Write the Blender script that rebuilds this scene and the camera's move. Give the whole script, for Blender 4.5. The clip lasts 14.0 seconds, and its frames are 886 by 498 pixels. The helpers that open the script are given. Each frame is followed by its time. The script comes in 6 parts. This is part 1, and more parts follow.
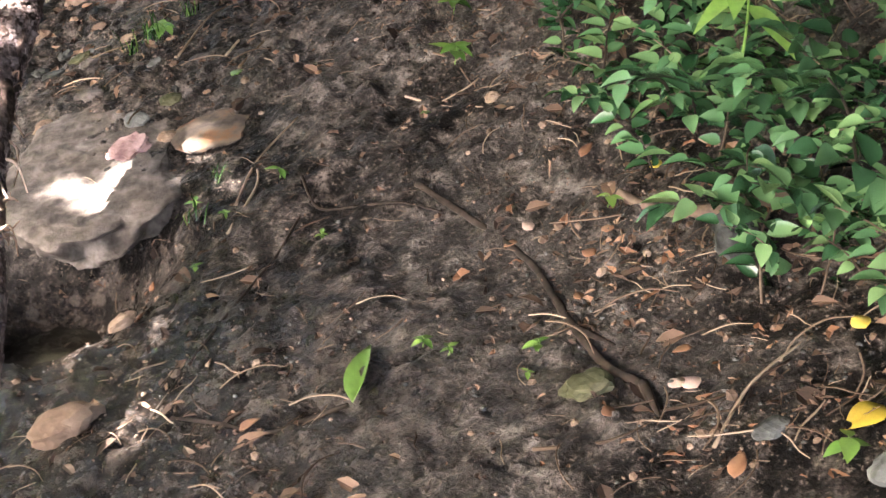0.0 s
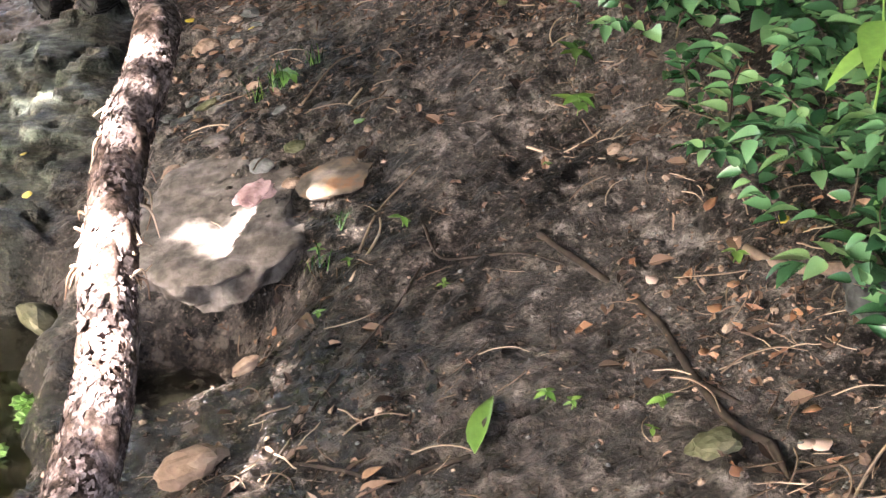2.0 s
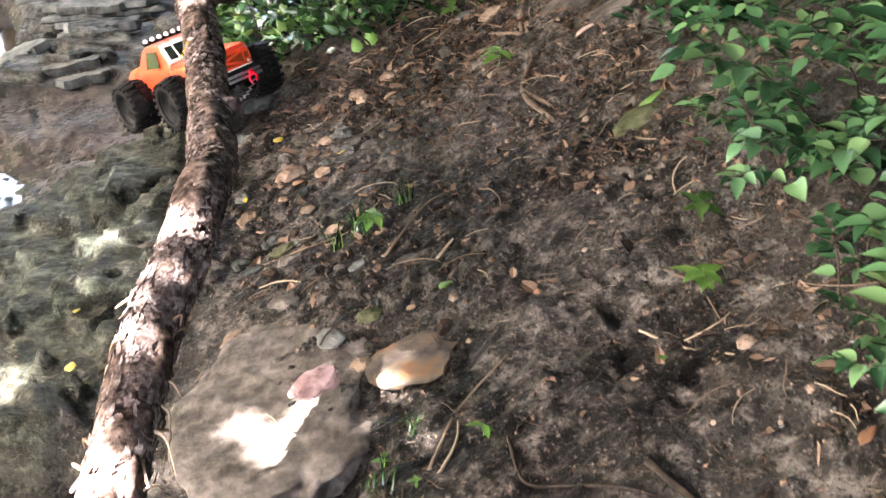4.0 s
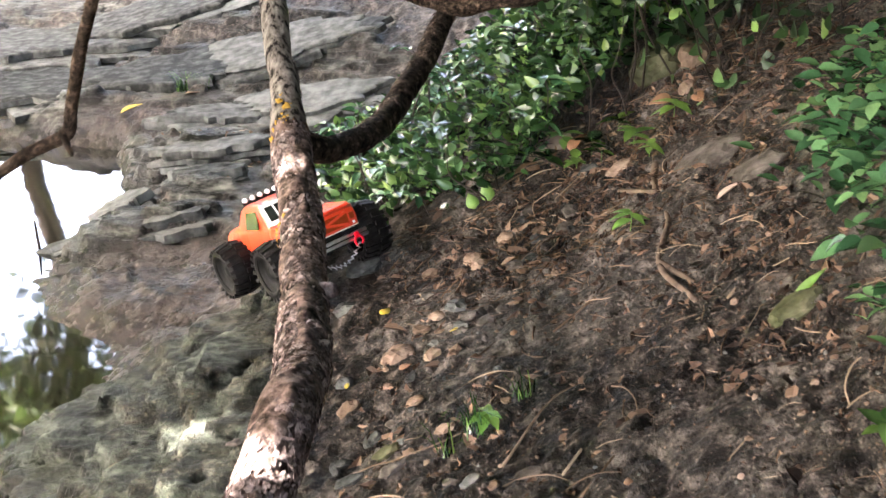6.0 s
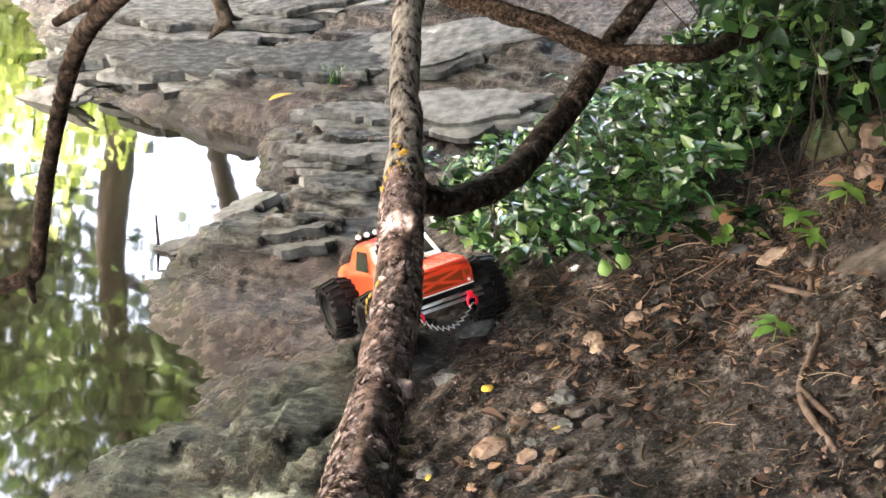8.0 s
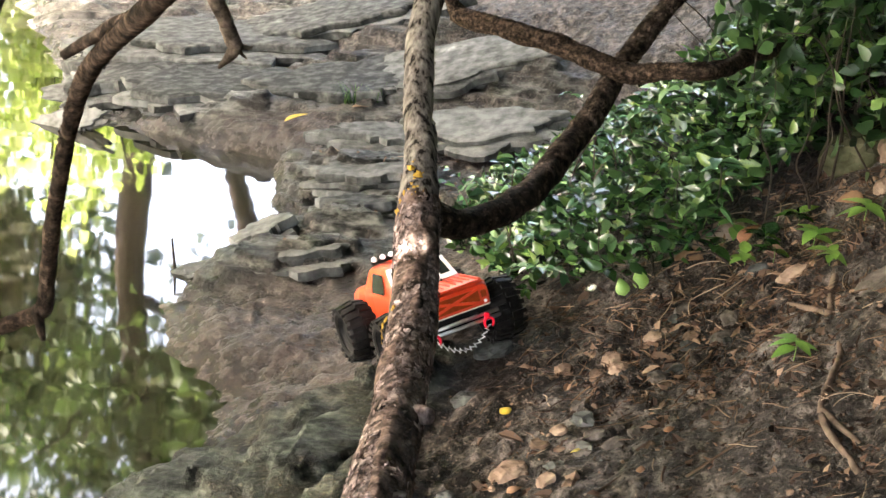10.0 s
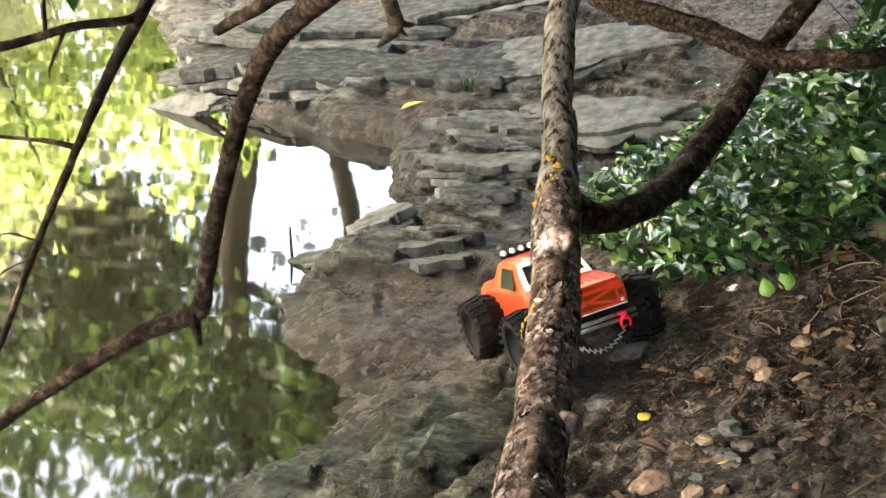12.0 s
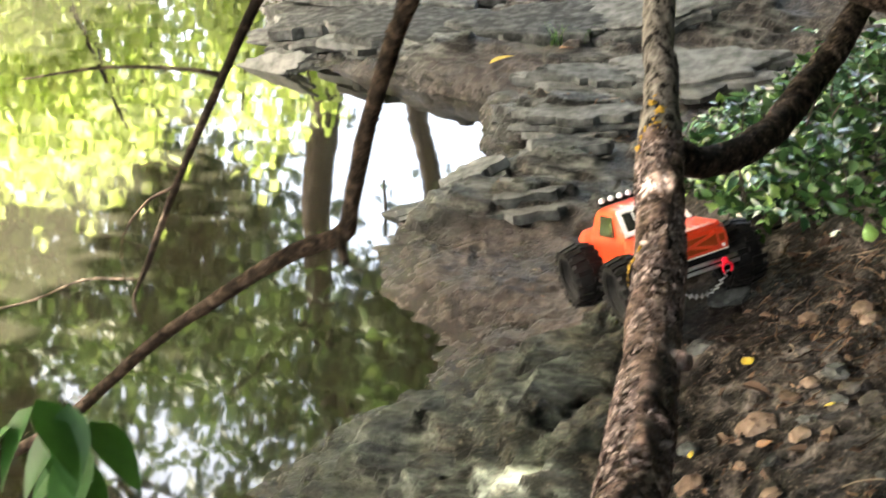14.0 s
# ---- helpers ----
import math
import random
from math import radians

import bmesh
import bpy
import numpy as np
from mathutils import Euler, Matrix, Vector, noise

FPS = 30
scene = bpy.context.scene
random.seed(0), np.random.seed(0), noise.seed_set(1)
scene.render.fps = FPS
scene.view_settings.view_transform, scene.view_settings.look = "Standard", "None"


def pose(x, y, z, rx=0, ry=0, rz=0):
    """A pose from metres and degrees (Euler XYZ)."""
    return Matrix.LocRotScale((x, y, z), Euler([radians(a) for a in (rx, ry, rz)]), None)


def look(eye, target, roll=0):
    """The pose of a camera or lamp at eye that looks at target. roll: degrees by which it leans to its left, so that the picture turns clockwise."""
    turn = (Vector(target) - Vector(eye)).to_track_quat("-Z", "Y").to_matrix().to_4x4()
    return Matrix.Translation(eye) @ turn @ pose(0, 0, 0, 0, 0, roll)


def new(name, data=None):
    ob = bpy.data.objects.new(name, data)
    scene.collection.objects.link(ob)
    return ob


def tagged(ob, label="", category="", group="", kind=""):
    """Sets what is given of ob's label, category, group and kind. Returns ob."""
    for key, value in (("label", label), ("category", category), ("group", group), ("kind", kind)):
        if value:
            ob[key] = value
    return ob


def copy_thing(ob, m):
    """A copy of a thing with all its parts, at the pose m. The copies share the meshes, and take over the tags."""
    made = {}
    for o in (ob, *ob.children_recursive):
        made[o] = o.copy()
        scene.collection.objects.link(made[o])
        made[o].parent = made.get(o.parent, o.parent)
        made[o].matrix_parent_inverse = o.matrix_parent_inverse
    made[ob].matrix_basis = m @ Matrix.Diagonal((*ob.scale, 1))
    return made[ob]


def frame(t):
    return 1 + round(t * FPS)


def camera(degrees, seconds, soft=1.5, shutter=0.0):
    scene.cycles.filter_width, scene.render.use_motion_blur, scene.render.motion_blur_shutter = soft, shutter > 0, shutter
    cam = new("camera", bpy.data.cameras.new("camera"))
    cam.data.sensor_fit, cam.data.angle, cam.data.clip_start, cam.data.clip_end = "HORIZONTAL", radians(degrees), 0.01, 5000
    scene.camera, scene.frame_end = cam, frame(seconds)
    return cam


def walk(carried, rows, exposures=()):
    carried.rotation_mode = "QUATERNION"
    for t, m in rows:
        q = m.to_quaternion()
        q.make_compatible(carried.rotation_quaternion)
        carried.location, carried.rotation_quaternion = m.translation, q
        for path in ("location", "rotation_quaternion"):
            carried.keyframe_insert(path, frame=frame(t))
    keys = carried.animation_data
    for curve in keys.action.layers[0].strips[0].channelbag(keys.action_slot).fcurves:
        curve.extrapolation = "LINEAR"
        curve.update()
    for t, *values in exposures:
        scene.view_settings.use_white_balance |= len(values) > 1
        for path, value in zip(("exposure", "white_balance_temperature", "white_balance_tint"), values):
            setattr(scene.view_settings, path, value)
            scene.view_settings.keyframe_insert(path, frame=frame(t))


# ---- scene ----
cam = camera(37.16, 14.0, soft=1.5, shutter=0.35)
PATH = [
    (0, look((-0.1469, -0.6950, 1.3919), (0.3194, 1.0111, 0.4582), 5.591)),
    (0.5, look((-0.1540, -0.7052, 1.3968), (0.2750, 1.0228, 0.4856), 5.591)),
    (1, look((-0.1605, -0.6987, 1.4042), (0.2139, 1.0520, 0.5126), 5.064)),
    (1.5, look((-0.1647, -0.6944, 1.4076), (0.1710, 1.0672, 0.5222), 4.430)),
    (2, look((-0.1820, -0.6884, 1.4037), (0.1338, 1.0758, 0.5160), 4.360)),
    (2.5, look((-0.1830, -0.6571, 1.4221), (0.1034, 1.1189, 0.5482), 3.322)),
    (2.7, look((-0.1581, -0.6042, 1.4267), (0.0999, 1.1807, 0.5621), 1.943)),
    (4.8, look((0.0121, -0.0245, 1.4865), (0.0265, 1.7948, 0.6557), 1.776)),
    (5, look((0.0000, 0.0000, 1.4905), (0.0000, 1.8308, 0.6854), 1.395)),
    (5.5, look((-0.0175, 0.0858, 1.5073), (-0.0857, 1.9504, 0.7873), 0.247)),
    (6, look((-0.0022, 0.1926, 1.4845), (-0.1079, 2.0624, 0.7826), -1.236)),
    (6.5, look((0.0374, 0.3994, 1.5288), (-0.1787, 2.2536, 0.8109), -0.509)),
    (7, look((0.0607, 0.5023, 1.5253), (-0.2432, 2.3165, 0.7402), 3.115)),
    (7.5, look((0.0704, 0.5553, 1.5694), (-0.2697, 2.3724, 0.8064), 3.245)),
    (10, look((0.0719, 0.5939, 1.5835), (-0.3168, 2.4156, 0.8552), 1.660)),
    (10.5, look((0.0720, 0.5927, 1.5831), (-0.3445, 2.4129, 0.8667), 1.865)),
    (11, look((0.0393, 0.6079, 1.5503), (-0.4370, 2.4101, 0.8257), 1.503)),
    (11.5, look((-0.0329, 0.6580, 1.5423), (-0.5759, 2.4317, 0.7945), 0.751)),
    (12, look((-0.0321, 0.6944, 1.5423), (-0.5615, 2.4730, 0.7964), 1.048)),
    (12.5, look((-0.0383, 0.7012, 1.5461), (-0.5612, 2.4788, 0.7933), 1.430)),
    (13, look((-0.0384, 0.6943, 1.5555), (-0.5865, 2.4695, 0.8151), 1.359)),
    (13.5, look((-0.0247, 0.6888, 1.5574), (-0.6047, 2.4516, 0.8117), 0.550)),
    (14, look((-0.0691, 0.6484, 1.5193), (-0.7024, 2.3695, 0.7214), -0.803)),
]
walk(cam, PATH, exposures=[(0.0, 4.75, 6650, 18), (2.5, 4.85, 6600, 17), (6.0, 4.98, 6700, 16), (9.0, 4.88, 6950, 14), (12.0, 4.6, 7250, 7), (14.0, 4.5, 7250, 7)])

# ---- light ----
world = bpy.data.worlds.new("sky")
scene.world = world
world.use_nodes = True
wn = world.node_tree.nodes
sky = wn.new("ShaderNodeTexSky")
sky.sky_type = "NISHITA"
sky.sun_disc = False
SUN_EL, SUN_AZ = radians(48), radians(-100)      # height, and turn from +y towards +x
sky.dust_density, sky.ozone_density = 7.0, 0.3
sky.sun_elevation, sky.sun_rotation = SUN_EL, SUN_AZ
world.node_tree.links.new(sky.outputs[0], wn["Background"].inputs[0])
wn["Background"].inputs[1].default_value = 0.15
SUN_DIR = Vector((math.sin(SUN_AZ) * math.cos(SUN_EL), math.cos(SUN_AZ) * math.cos(SUN_EL), math.sin(SUN_EL)))
sun = new("sun", bpy.data.lights.new("sun", "SUN"))
sun.data.energy, sun.data.angle, sun.data.color = 5.0, radians(0.55), (1.0, 0.965, 0.93)
sun.matrix_world = look(SUN_DIR * 30, (0, 0, 0))


# ---- small tools ----
def vnoise(x, y, seed=0):
    """Smooth value noise in -1..1 on arrays."""
    xi, yi = np.floor(x).astype(np.int64), np.floor(y).astype(np.int64)
    fx, fy = x - xi, y - yi
    fx, fy = fx * fx * (3 - 2 * fx), fy * fy * (3 - 2 * fy)

    def at(i, j):
        n = (i * 374761393 + j * 668265263 + seed * 144665) & 0x7FFFFFFF
        n = ((n ^ (n >> 13)) * 1274126177) & 0x7FFFFFFF
        return ((n ^ (n >> 16)) & 0xFFFF) / 32767.5 - 1
    a, b, c, d = at(xi, yi), at(xi + 1, yi), at(xi, yi + 1), at(xi + 1, yi + 1)
    return (a * (1 - fx) + b * fx) * (1 - fy) + (c * (1 - fx) + d * fx) * fy


def fbm(x, y, octaves=4, seed=0):
    total, gain = 0 * x, 1.0
    for k in range(octaves):
        total = total + gain * vnoise(x * 2**k, y * 2**k, seed + 17 * k)
        gain *= 0.5
    return total


def step(a, b, v):
    k = np.clip((v - a) / (b - a), 0, 1)
    return k * k * (3 - 2 * k)


SHORE_Y = [-60, 0.0, 1.0, 1.4, 2.0, 2.7, 3.15, 3.42, 3.6, 3.8, 4.1, 4.3, 4.6, 5.0, 5.3, 5.45, 5.6, 6.2, 8.0, 60]
SHORE_X = [-9, -0.75, -0.62, -0.72, -0.97, -1.08, -1.03, -1.12, -1.36, -1.44, -1.42, -1.37, -1.42, -1.48, -1.62, -2.05, -2.55, -2.95, -4.2, -30]
RISE_D = [-60, -16, -13, -12, -10.5, -3, -0.6, 0, 0.12, 0.45, 0.85, 1.2, 1.5, 1.9, 2.6, 5, 60]
RISE_Z = [7, 1.6, 0.5, 0.0, -0.7, -0.7, -0.22, 0, 0.055, 0.16, 0.30, 0.415, 0.55, 0.80, 1.1, 1.8, 6]


def ground_z(x, y):
    """Height of the bank over the water, without its fine relief."""
    x, y = np.asarray(x, float), np.asarray(y, float)
    d = x - np.interp(y, SHORE_Y, SHORE_X)
    soft = x - (np.interp(y - 0.25, SHORE_Y, SHORE_X) + np.interp(y + 0.25, SHORE_Y, SHORE_X) + np.interp(y, SHORE_Y, SHORE_X)) / 3
    d = d + (soft - d) * step(0.1, 0.5, d)
    d = np.where(d > 0, d * (1 - 0.5 * step(4.3, 5.6, y) * step(16, 9, y)), d)
    z = np.interp(d, RISE_D, RISE_Z)
    flat = step(3.2, 3.9, y) * step(-0.1, 0.6, d)
    z = z - 0.10 * flat * np.exp(-((d - 0.7) / 0.45) ** 2)
    z = z - 0.06 * np.exp(-(((x + 0.28) / 0.24) ** 2 + ((y - 1.28) / 0.24) ** 2)) - 0.22 * np.exp(-(((x + 0.25) / 0.17) ** 2 + ((y - 1.50) / 0.14) ** 2) ** 1.5)
    z = z - 0.05 * np.exp(-(((x + 0.30) / 0.15) ** 2 + ((y - 2.45) / 0.2) ** 2)) - 0.045 * np.exp(-(((x + 0.82) / 0.25) ** 2 + ((y - 3.47) / 0.2) ** 2))
    z = z + 0.05 * np.exp(-(((x + 1.62) / 0.42) ** 2 + ((y - 5.42) / 0.20) ** 2)) * step(0.0, 0.03, d)
    inlet = step(-0.49, -0.60, x + 0.035 * fbm(x * 9, y * 9, 2, 13)) * step(1.10, 1.25, y) * step(1.86, 1.79, y)
    z = z * (1 - inlet) + np.minimum(z, -0.07) * inlet
    away = np.hypot(x + 2, y - 4)
    far = np.interp(away, [10.2, 10.8, 12, 20, 90], [-0.7, 0, 0.35, 1.2, 9])
    z = np.where((d < 0) & (y < 40), np.maximum(z, far), z)
    return z


def slab_mask(x, y):
    """Where the bare stone shelf by the water lies: 0 to 1."""
    wob = 0.05 * fbm(x * 4, y * 4, 3, 5)
    far = (3.19 + 0.75 * (x + 0.70) + 0.4 * wob) - y
    inland = (-0.47 + wob - 0.12 * step(2.6, 1.6, y)) - x
    return step(-0.012, 0.012, far) * step(-0.10, 0.10, inland) * step(1.35, 1.6, y)


def ledge_mask(x, y):
    """Where layered stone shows on the flat and on the far point."""
    d = x - np.interp(y, SHORE_Y, SHORE_X)
    wob = 0.25 * fbm(x * 2.2, y * 2.2, 3, 9)
    return step(3.75, 4.0, y + 0.5 * wob) * step(0.75, 0.45, d + wob * 0.7 - 1.6 * step(5.2, 5.7, y)) * step(-0.07, 0.03, d) * (1 - 0.85 * np.exp(-(((x + 1.55) / 0.35) ** 2 + ((y - 5.40) / 0.13) ** 2)))


def relief(x, y):
    """The bank with its stone layers, lumps and trampled mud: height, stone mask."""
    z = ground_z(x, y)
    slab, ledge = slab_mask(x, y), ledge_mask(x, y)
    rock = np.maximum(slab, ledge)
    lumps = 0.020 * fbm(x * 2.6, y * 2.6, 2, 3) + 0.010 * fbm(x * 9, y * 9, 3, 21) + 0.0065 * fbm(x * 38, y * 38, 3, 31)
    clods = 0.019 * np.abs(fbm(x * 15, y * 15, 3, 41)) * step(-0.4, 0.5, fbm(x * 3, y * 3, 2, 8))
    soil = z + lumps + clods
    body = z + 0.055 * slab + 0.07 * slab * step(2.60, 2.85, y) * step(-0.93, -0.76, x) * (1 - 0.85 * step(-0.70, -0.55, x)) + ledge * (0.030 + 0.075 * fbm(x * 1.7 + 0.4 * y, y * 3.4, 3, 51)) + 0.012 * (1 - 0.6 * slab) * fbm(x * 6, y * 15, 3, 61) + slab * (0.034 * fbm((0.94 * x - 0.34 * y) * 7, (0.34 * x + 0.94 * y) * 2.2, 3, 66) + 0.012 * fbm(x * 17, y * 21, 3, 67))
    layer = 0.034
    q = body / layer + (0.32 - 0.20 * slab) * fbm(x * 9, y * 16, 3, 71)
    k = np.floor(q)
    stone = layer * (k + 0.16 * (q - k) + 0.84 * step(0.84, 1.0, q - k)) + 0.004 * fbm(x * 30, y * 34, 2, 81)
    cover = 1 - 0.55 * step(5.9, 6.5, y) * step(-0.3, 0.4, fbm(x * 1.3, y * 2.1, 3, 95))
    return soil * (1 - rock) + stone * rock, rock * cover


# ---- materials ----
def shader(name):
    m = bpy.data.materials.new(name)
    m.use_nodes = True
    return m, m.node_tree.nodes, m.node_tree.links, m.node_tree.nodes["Principled BSDF"]


def node(ns, kind, **inputs):
    n = ns.new(kind)
    for key, value in inputs.items():
        n.inputs[key.replace("_", " ")].default_value = value
    return n


def ramp(ns, ls, source, stops):
    r = ns.new("ShaderNodeValToRGB")
    while len(r.color_ramp.elements) < len(stops):
        r.color_ramp.elements.new(0.5)
    for e, (at, rgb) in zip(r.color_ramp.elements, stops):
        e.position, e.color = at, (*rgb, 1)
    ls.new(source, r.inputs[0])
    return r.outputs[0]


def blend(ns, ls, factor, a, b, mode="MIX"):
    n = ns.new("ShaderNodeMix")
    n.data_type, n.blend_type = "RGBA", mode
    for socket, value in ((n.inputs[0], factor), (n.inputs[6], a), (n.inputs[7], b)):
        if isinstance(value, (int, float)):
            socket.default_value = value
        elif isinstance(value, tuple):
            socket.default_value = (*value, 1)
        else:
            ls.new(value, socket)
    return n.outputs[2]


def noise_tex(ns, ls, scale, detail=4.0, stretch=None, rough=0.6):
    co = ns.new("ShaderNodeTexCoord")
    n = node(ns, "ShaderNodeTexNoise", Scale=scale, Detail=detail, Roughness=rough)
    if stretch:
        mp = ns.new("ShaderNodeMapping")
        mp.inputs["Scale"].default_value = stretch
        ls.new(co.outputs["Object"], mp.inputs[0])
        ls.new(mp.outputs[0], n.inputs["Vector"])
    else:
        ls.new(co.outputs["Object"], n.inputs["Vector"])
    return n.outputs["Fac"]


def bump(ns, ls, bsdf, height, strength=0.5, distance=0.004):
    b = node(ns, "ShaderNodeBump", Strength=strength, Distance=distance)
    ls.new(height, b.inputs["Height"])
    ls.new(b.outputs[0], bsdf.inputs["Normal"])


def simple(name, stops, scale=40.0, rough=0.6, metal=0.0, relief_by=0.3, depth=0.002, detail=5.0, stretch=None, random_by=0.0, spec=0.07):
    """A surface whose colour wanders between stops with the grain; random_by shifts it from piece to piece."""
    m, ns, ls, b = shader(name)
    f = noise_tex(ns, ls, scale, detail, stretch)
    if random_by:
        info = ns.new("ShaderNodeObjectInfo")
        isle = ns.new("ShaderNodeNewGeometry")
        add = ns.new("ShaderNodeMath"); add.operation = "ADD"
        ls.new(info.outputs["Random"], add.inputs[0]); ls.new(isle.outputs["Random Per Island"], add.inputs[1])
        fr = ns.new("ShaderNodeMath"); fr.operation = "FRACT"; ls.new(add.outputs[0], fr.inputs[0])
        mixn = ns.new("ShaderNodeMix"); mixn.inputs[0].default_value = random_by
        ls.new(f, mixn.inputs[2]); ls.new(fr.outputs[0], mixn.inputs[3])
        f2 = mixn.outputs[0]
    else:
        f2 = f
    ls.new(ramp(ns, ls, f2, stops), b.inputs["Base Color"])
    b.inputs["Roughness"].default_value, b.inputs["Metallic"].default_value = rough, metal
    b.inputs["Specular IOR Level"].default_value = spec
    if relief_by:
        bump(ns, ls, b, f, relief_by, depth)
    return m


def ground_material():
    m, ns, ls, b = shader("wet_earth_and_stone")
    big = noise_tex(ns, ls, 1.7, 5.0)
    mid = noise_tex(ns, ls, 21.0, 7.0, rough=0.68)
    fine = noise_tex(ns, ls, 110.0, 5.0, rough=0.7)
    soil = ramp(ns, ls, mid, [(0.43, (0.0020, 0.0016, 0.0013)), (0.485, (0.0150, 0.0123, 0.0102)), (0.535, (0.072, 0.0615, 0.0525)), (0.60, (0.160, 0.141, 0.123)), (0.67, (0.255, 0.230, 0.205))])
    soil = blend(ns, ls, ramp(ns, ls, big, [(0.44, (0, 0, 0)), (0.55, (1, 1, 1))]), blend(ns, ls, 1.0, soil, (0.46, 0.44, 0.43), "MULTIPLY"), blend(ns, ls, 0.35, soil, (0.086, 0.075, 0.065)))
    specks = ramp(ns, ls, fine, [(0.57, (0, 0, 0)), (0.66, (1, 1, 1))])
    soil = blend(ns, ls, blend(ns, ls, 0.7, (0, 0, 0), specks), soil, (0.24, 0.195, 0.16))
    crumbs = ramp(ns, ls, fine, [(0.36, (1, 1, 1)), (0.45, (0, 0, 0))])
    soil = blend(ns, ls, crumbs, soil, (0.006, 0.0045, 0.0035))
    lay = noise_tex(ns, ls, 9.0, 7.0, (1.0, 1.7, 3.0), 0.68)
    stone = ramp(ns, ls, lay, [(0.43, (0.0050, 0.0053, 0.0048)), (0.49, (0.030, 0.0312, 0.0285)), (0.56, (0.080, 0.0820, 0.0755)), (0.68, (0.170, 0.171, 0.158))])
    green = ramp(ns, ls, noise_tex(ns, ls, 3.1, 5.0), [(0.46, (0, 0, 0)), (0.66, (1, 1, 1))])
    stone = blend(ns, ls, blend(ns, ls, 0.6, (0, 0, 0), green), stone, blend(ns, ls, 1.0, stone, (0.62, 0.68, 0.50), "MULTIPLY"))
    mudon = ramp(ns, ls, noise_tex(ns, ls, 3.4, 6.0), [(0.43, (0, 0, 0)), (0.53, (1, 1, 1))])
    stone = blend(ns, ls, blend(ns, ls, 0.65, (0, 0, 0), mudon), stone, soil)
    at = ns.new("ShaderNodeAttribute"); at.attribute_name = "stone"
    moist = ns.new("ShaderNodeAttribute"); moist.attribute_name = "wet"
    algae = ns.new("ShaderNodeAttribute"); algae.attribute_name = "algae"
    stone = blend(ns, ls, algae.outputs["Fac"], stone, blend(ns, ls, 1.0, stone, (0.98, 1.06, 0.92), "MULTIPLY"))
    silt = ns.new("ShaderNodeAttribute"); silt.attribute_name = "silt"
    soil = blend(ns, ls, silt.outputs["Fac"], soil, blend(ns, ls, 0.25, soil, (0.100, 0.072, 0.060)))
    colour = blend(ns, ls, at.outputs["Fac"], soil, stone)
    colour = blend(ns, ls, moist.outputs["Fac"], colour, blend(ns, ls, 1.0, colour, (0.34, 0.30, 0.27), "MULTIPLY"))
    ls.new(colour, b.inputs["Base Color"])
    r = ns.new("ShaderNodeMapRange")
    for k, v in ((1, 0.35), (2, 0.65), (3, 0.36), (4, 0.72)):
        r.inputs[k].default_value = v
    ls.new(mid, r.inputs[0])
    sub = ns.new("ShaderNodeMath"); sub.operation = "MULTIPLY_ADD"
    sub.inputs[1].default_value = -0.38
    ls.new(moist.outputs["Fac"], sub.inputs[0]); ls.new(r.outputs[0], sub.inputs[2])
    ls.new(sub.outputs[0], b.inputs["Roughness"])
    hsum = blend(ns, ls, 0.5, mid, fine)
    bump(ns, ls, b, hsum, 1.0, 0.022)
    gl = ns.new("ShaderNodeMath"); gl.operation = "MULTIPLY_ADD"
    gl.inputs[1].default_value, gl.inputs[2].default_value = 0.16, 0.08
    ls.new(moist.outputs["Fac"], gl.inputs[0]); ls.new(gl.outputs[0], b.inputs["Specular IOR Level"])
    return m


def leaf_material(name, stops, rough=0.35, shine=0.5, thin=0.25):
    m, ns, ls, b = shader(name)
    info = ns.new("ShaderNodeObjectInfo"); isle = ns.new("ShaderNodeNewGeometry")
    add = ns.new("ShaderNodeMath"); add.operation = "ADD"
    ls.new(info.outputs["Random"], add.inputs[0]); ls.new(isle.outputs["Random Per Island"], add.inputs[1])
    fr = ns.new("ShaderNodeMath"); fr.operation = "FRACT"; ls.new(add.outputs[0], fr.inputs[0])
    c = ramp(ns, ls, fr.outputs[0], stops)
    grain = noise_tex(ns, ls, 70.0, 3.0)
    c = blend(ns, ls, 0.5, c, blend(ns, ls, 1.0, c, ramp(ns, ls, grain, [(0.35, (0.6, 0.6, 0.6)), (0.68, (1.0, 1.0, 1.0))]), "MULTIPLY"))
    ls.new(c, b.inputs["Base Color"])
    b.inputs["Roughness"].default_value, b.inputs["Specular IOR Level"].default_value = rough, shine
    bump(ns, ls, b, grain, 0.25, 0.001)
    t = ns.new("ShaderNodeBsdfTranslucent"); ls.new(c, t.inputs[0])
    mix = ns.new("ShaderNodeMixShader"); mix.inputs[0].default_value = thin
    out = [n for n in ns if n.type == "OUTPUT_MATERIAL"][0]
    ls.new(b.outputs[0], mix.inputs[1]); ls.new(t.outputs[0], mix.inputs[2]); ls.new(mix.outputs[0], out.inputs[0])
    return m


def water_material():
    m, ns, ls, b = shader("murky_water")
    b.inputs["Base Color"].default_value = (0.0125, 0.0118, 0.0075, 1)
    b.inputs["Roughness"].default_value, b.inputs["IOR"].default_value = 0.03, 1.6
    f = noise_tex(ns, ls, 1.6, 2.0, (1.0, 1.8, 1.0))
    bump(ns, ls, b, f, 0.045, 0.02)
    return m


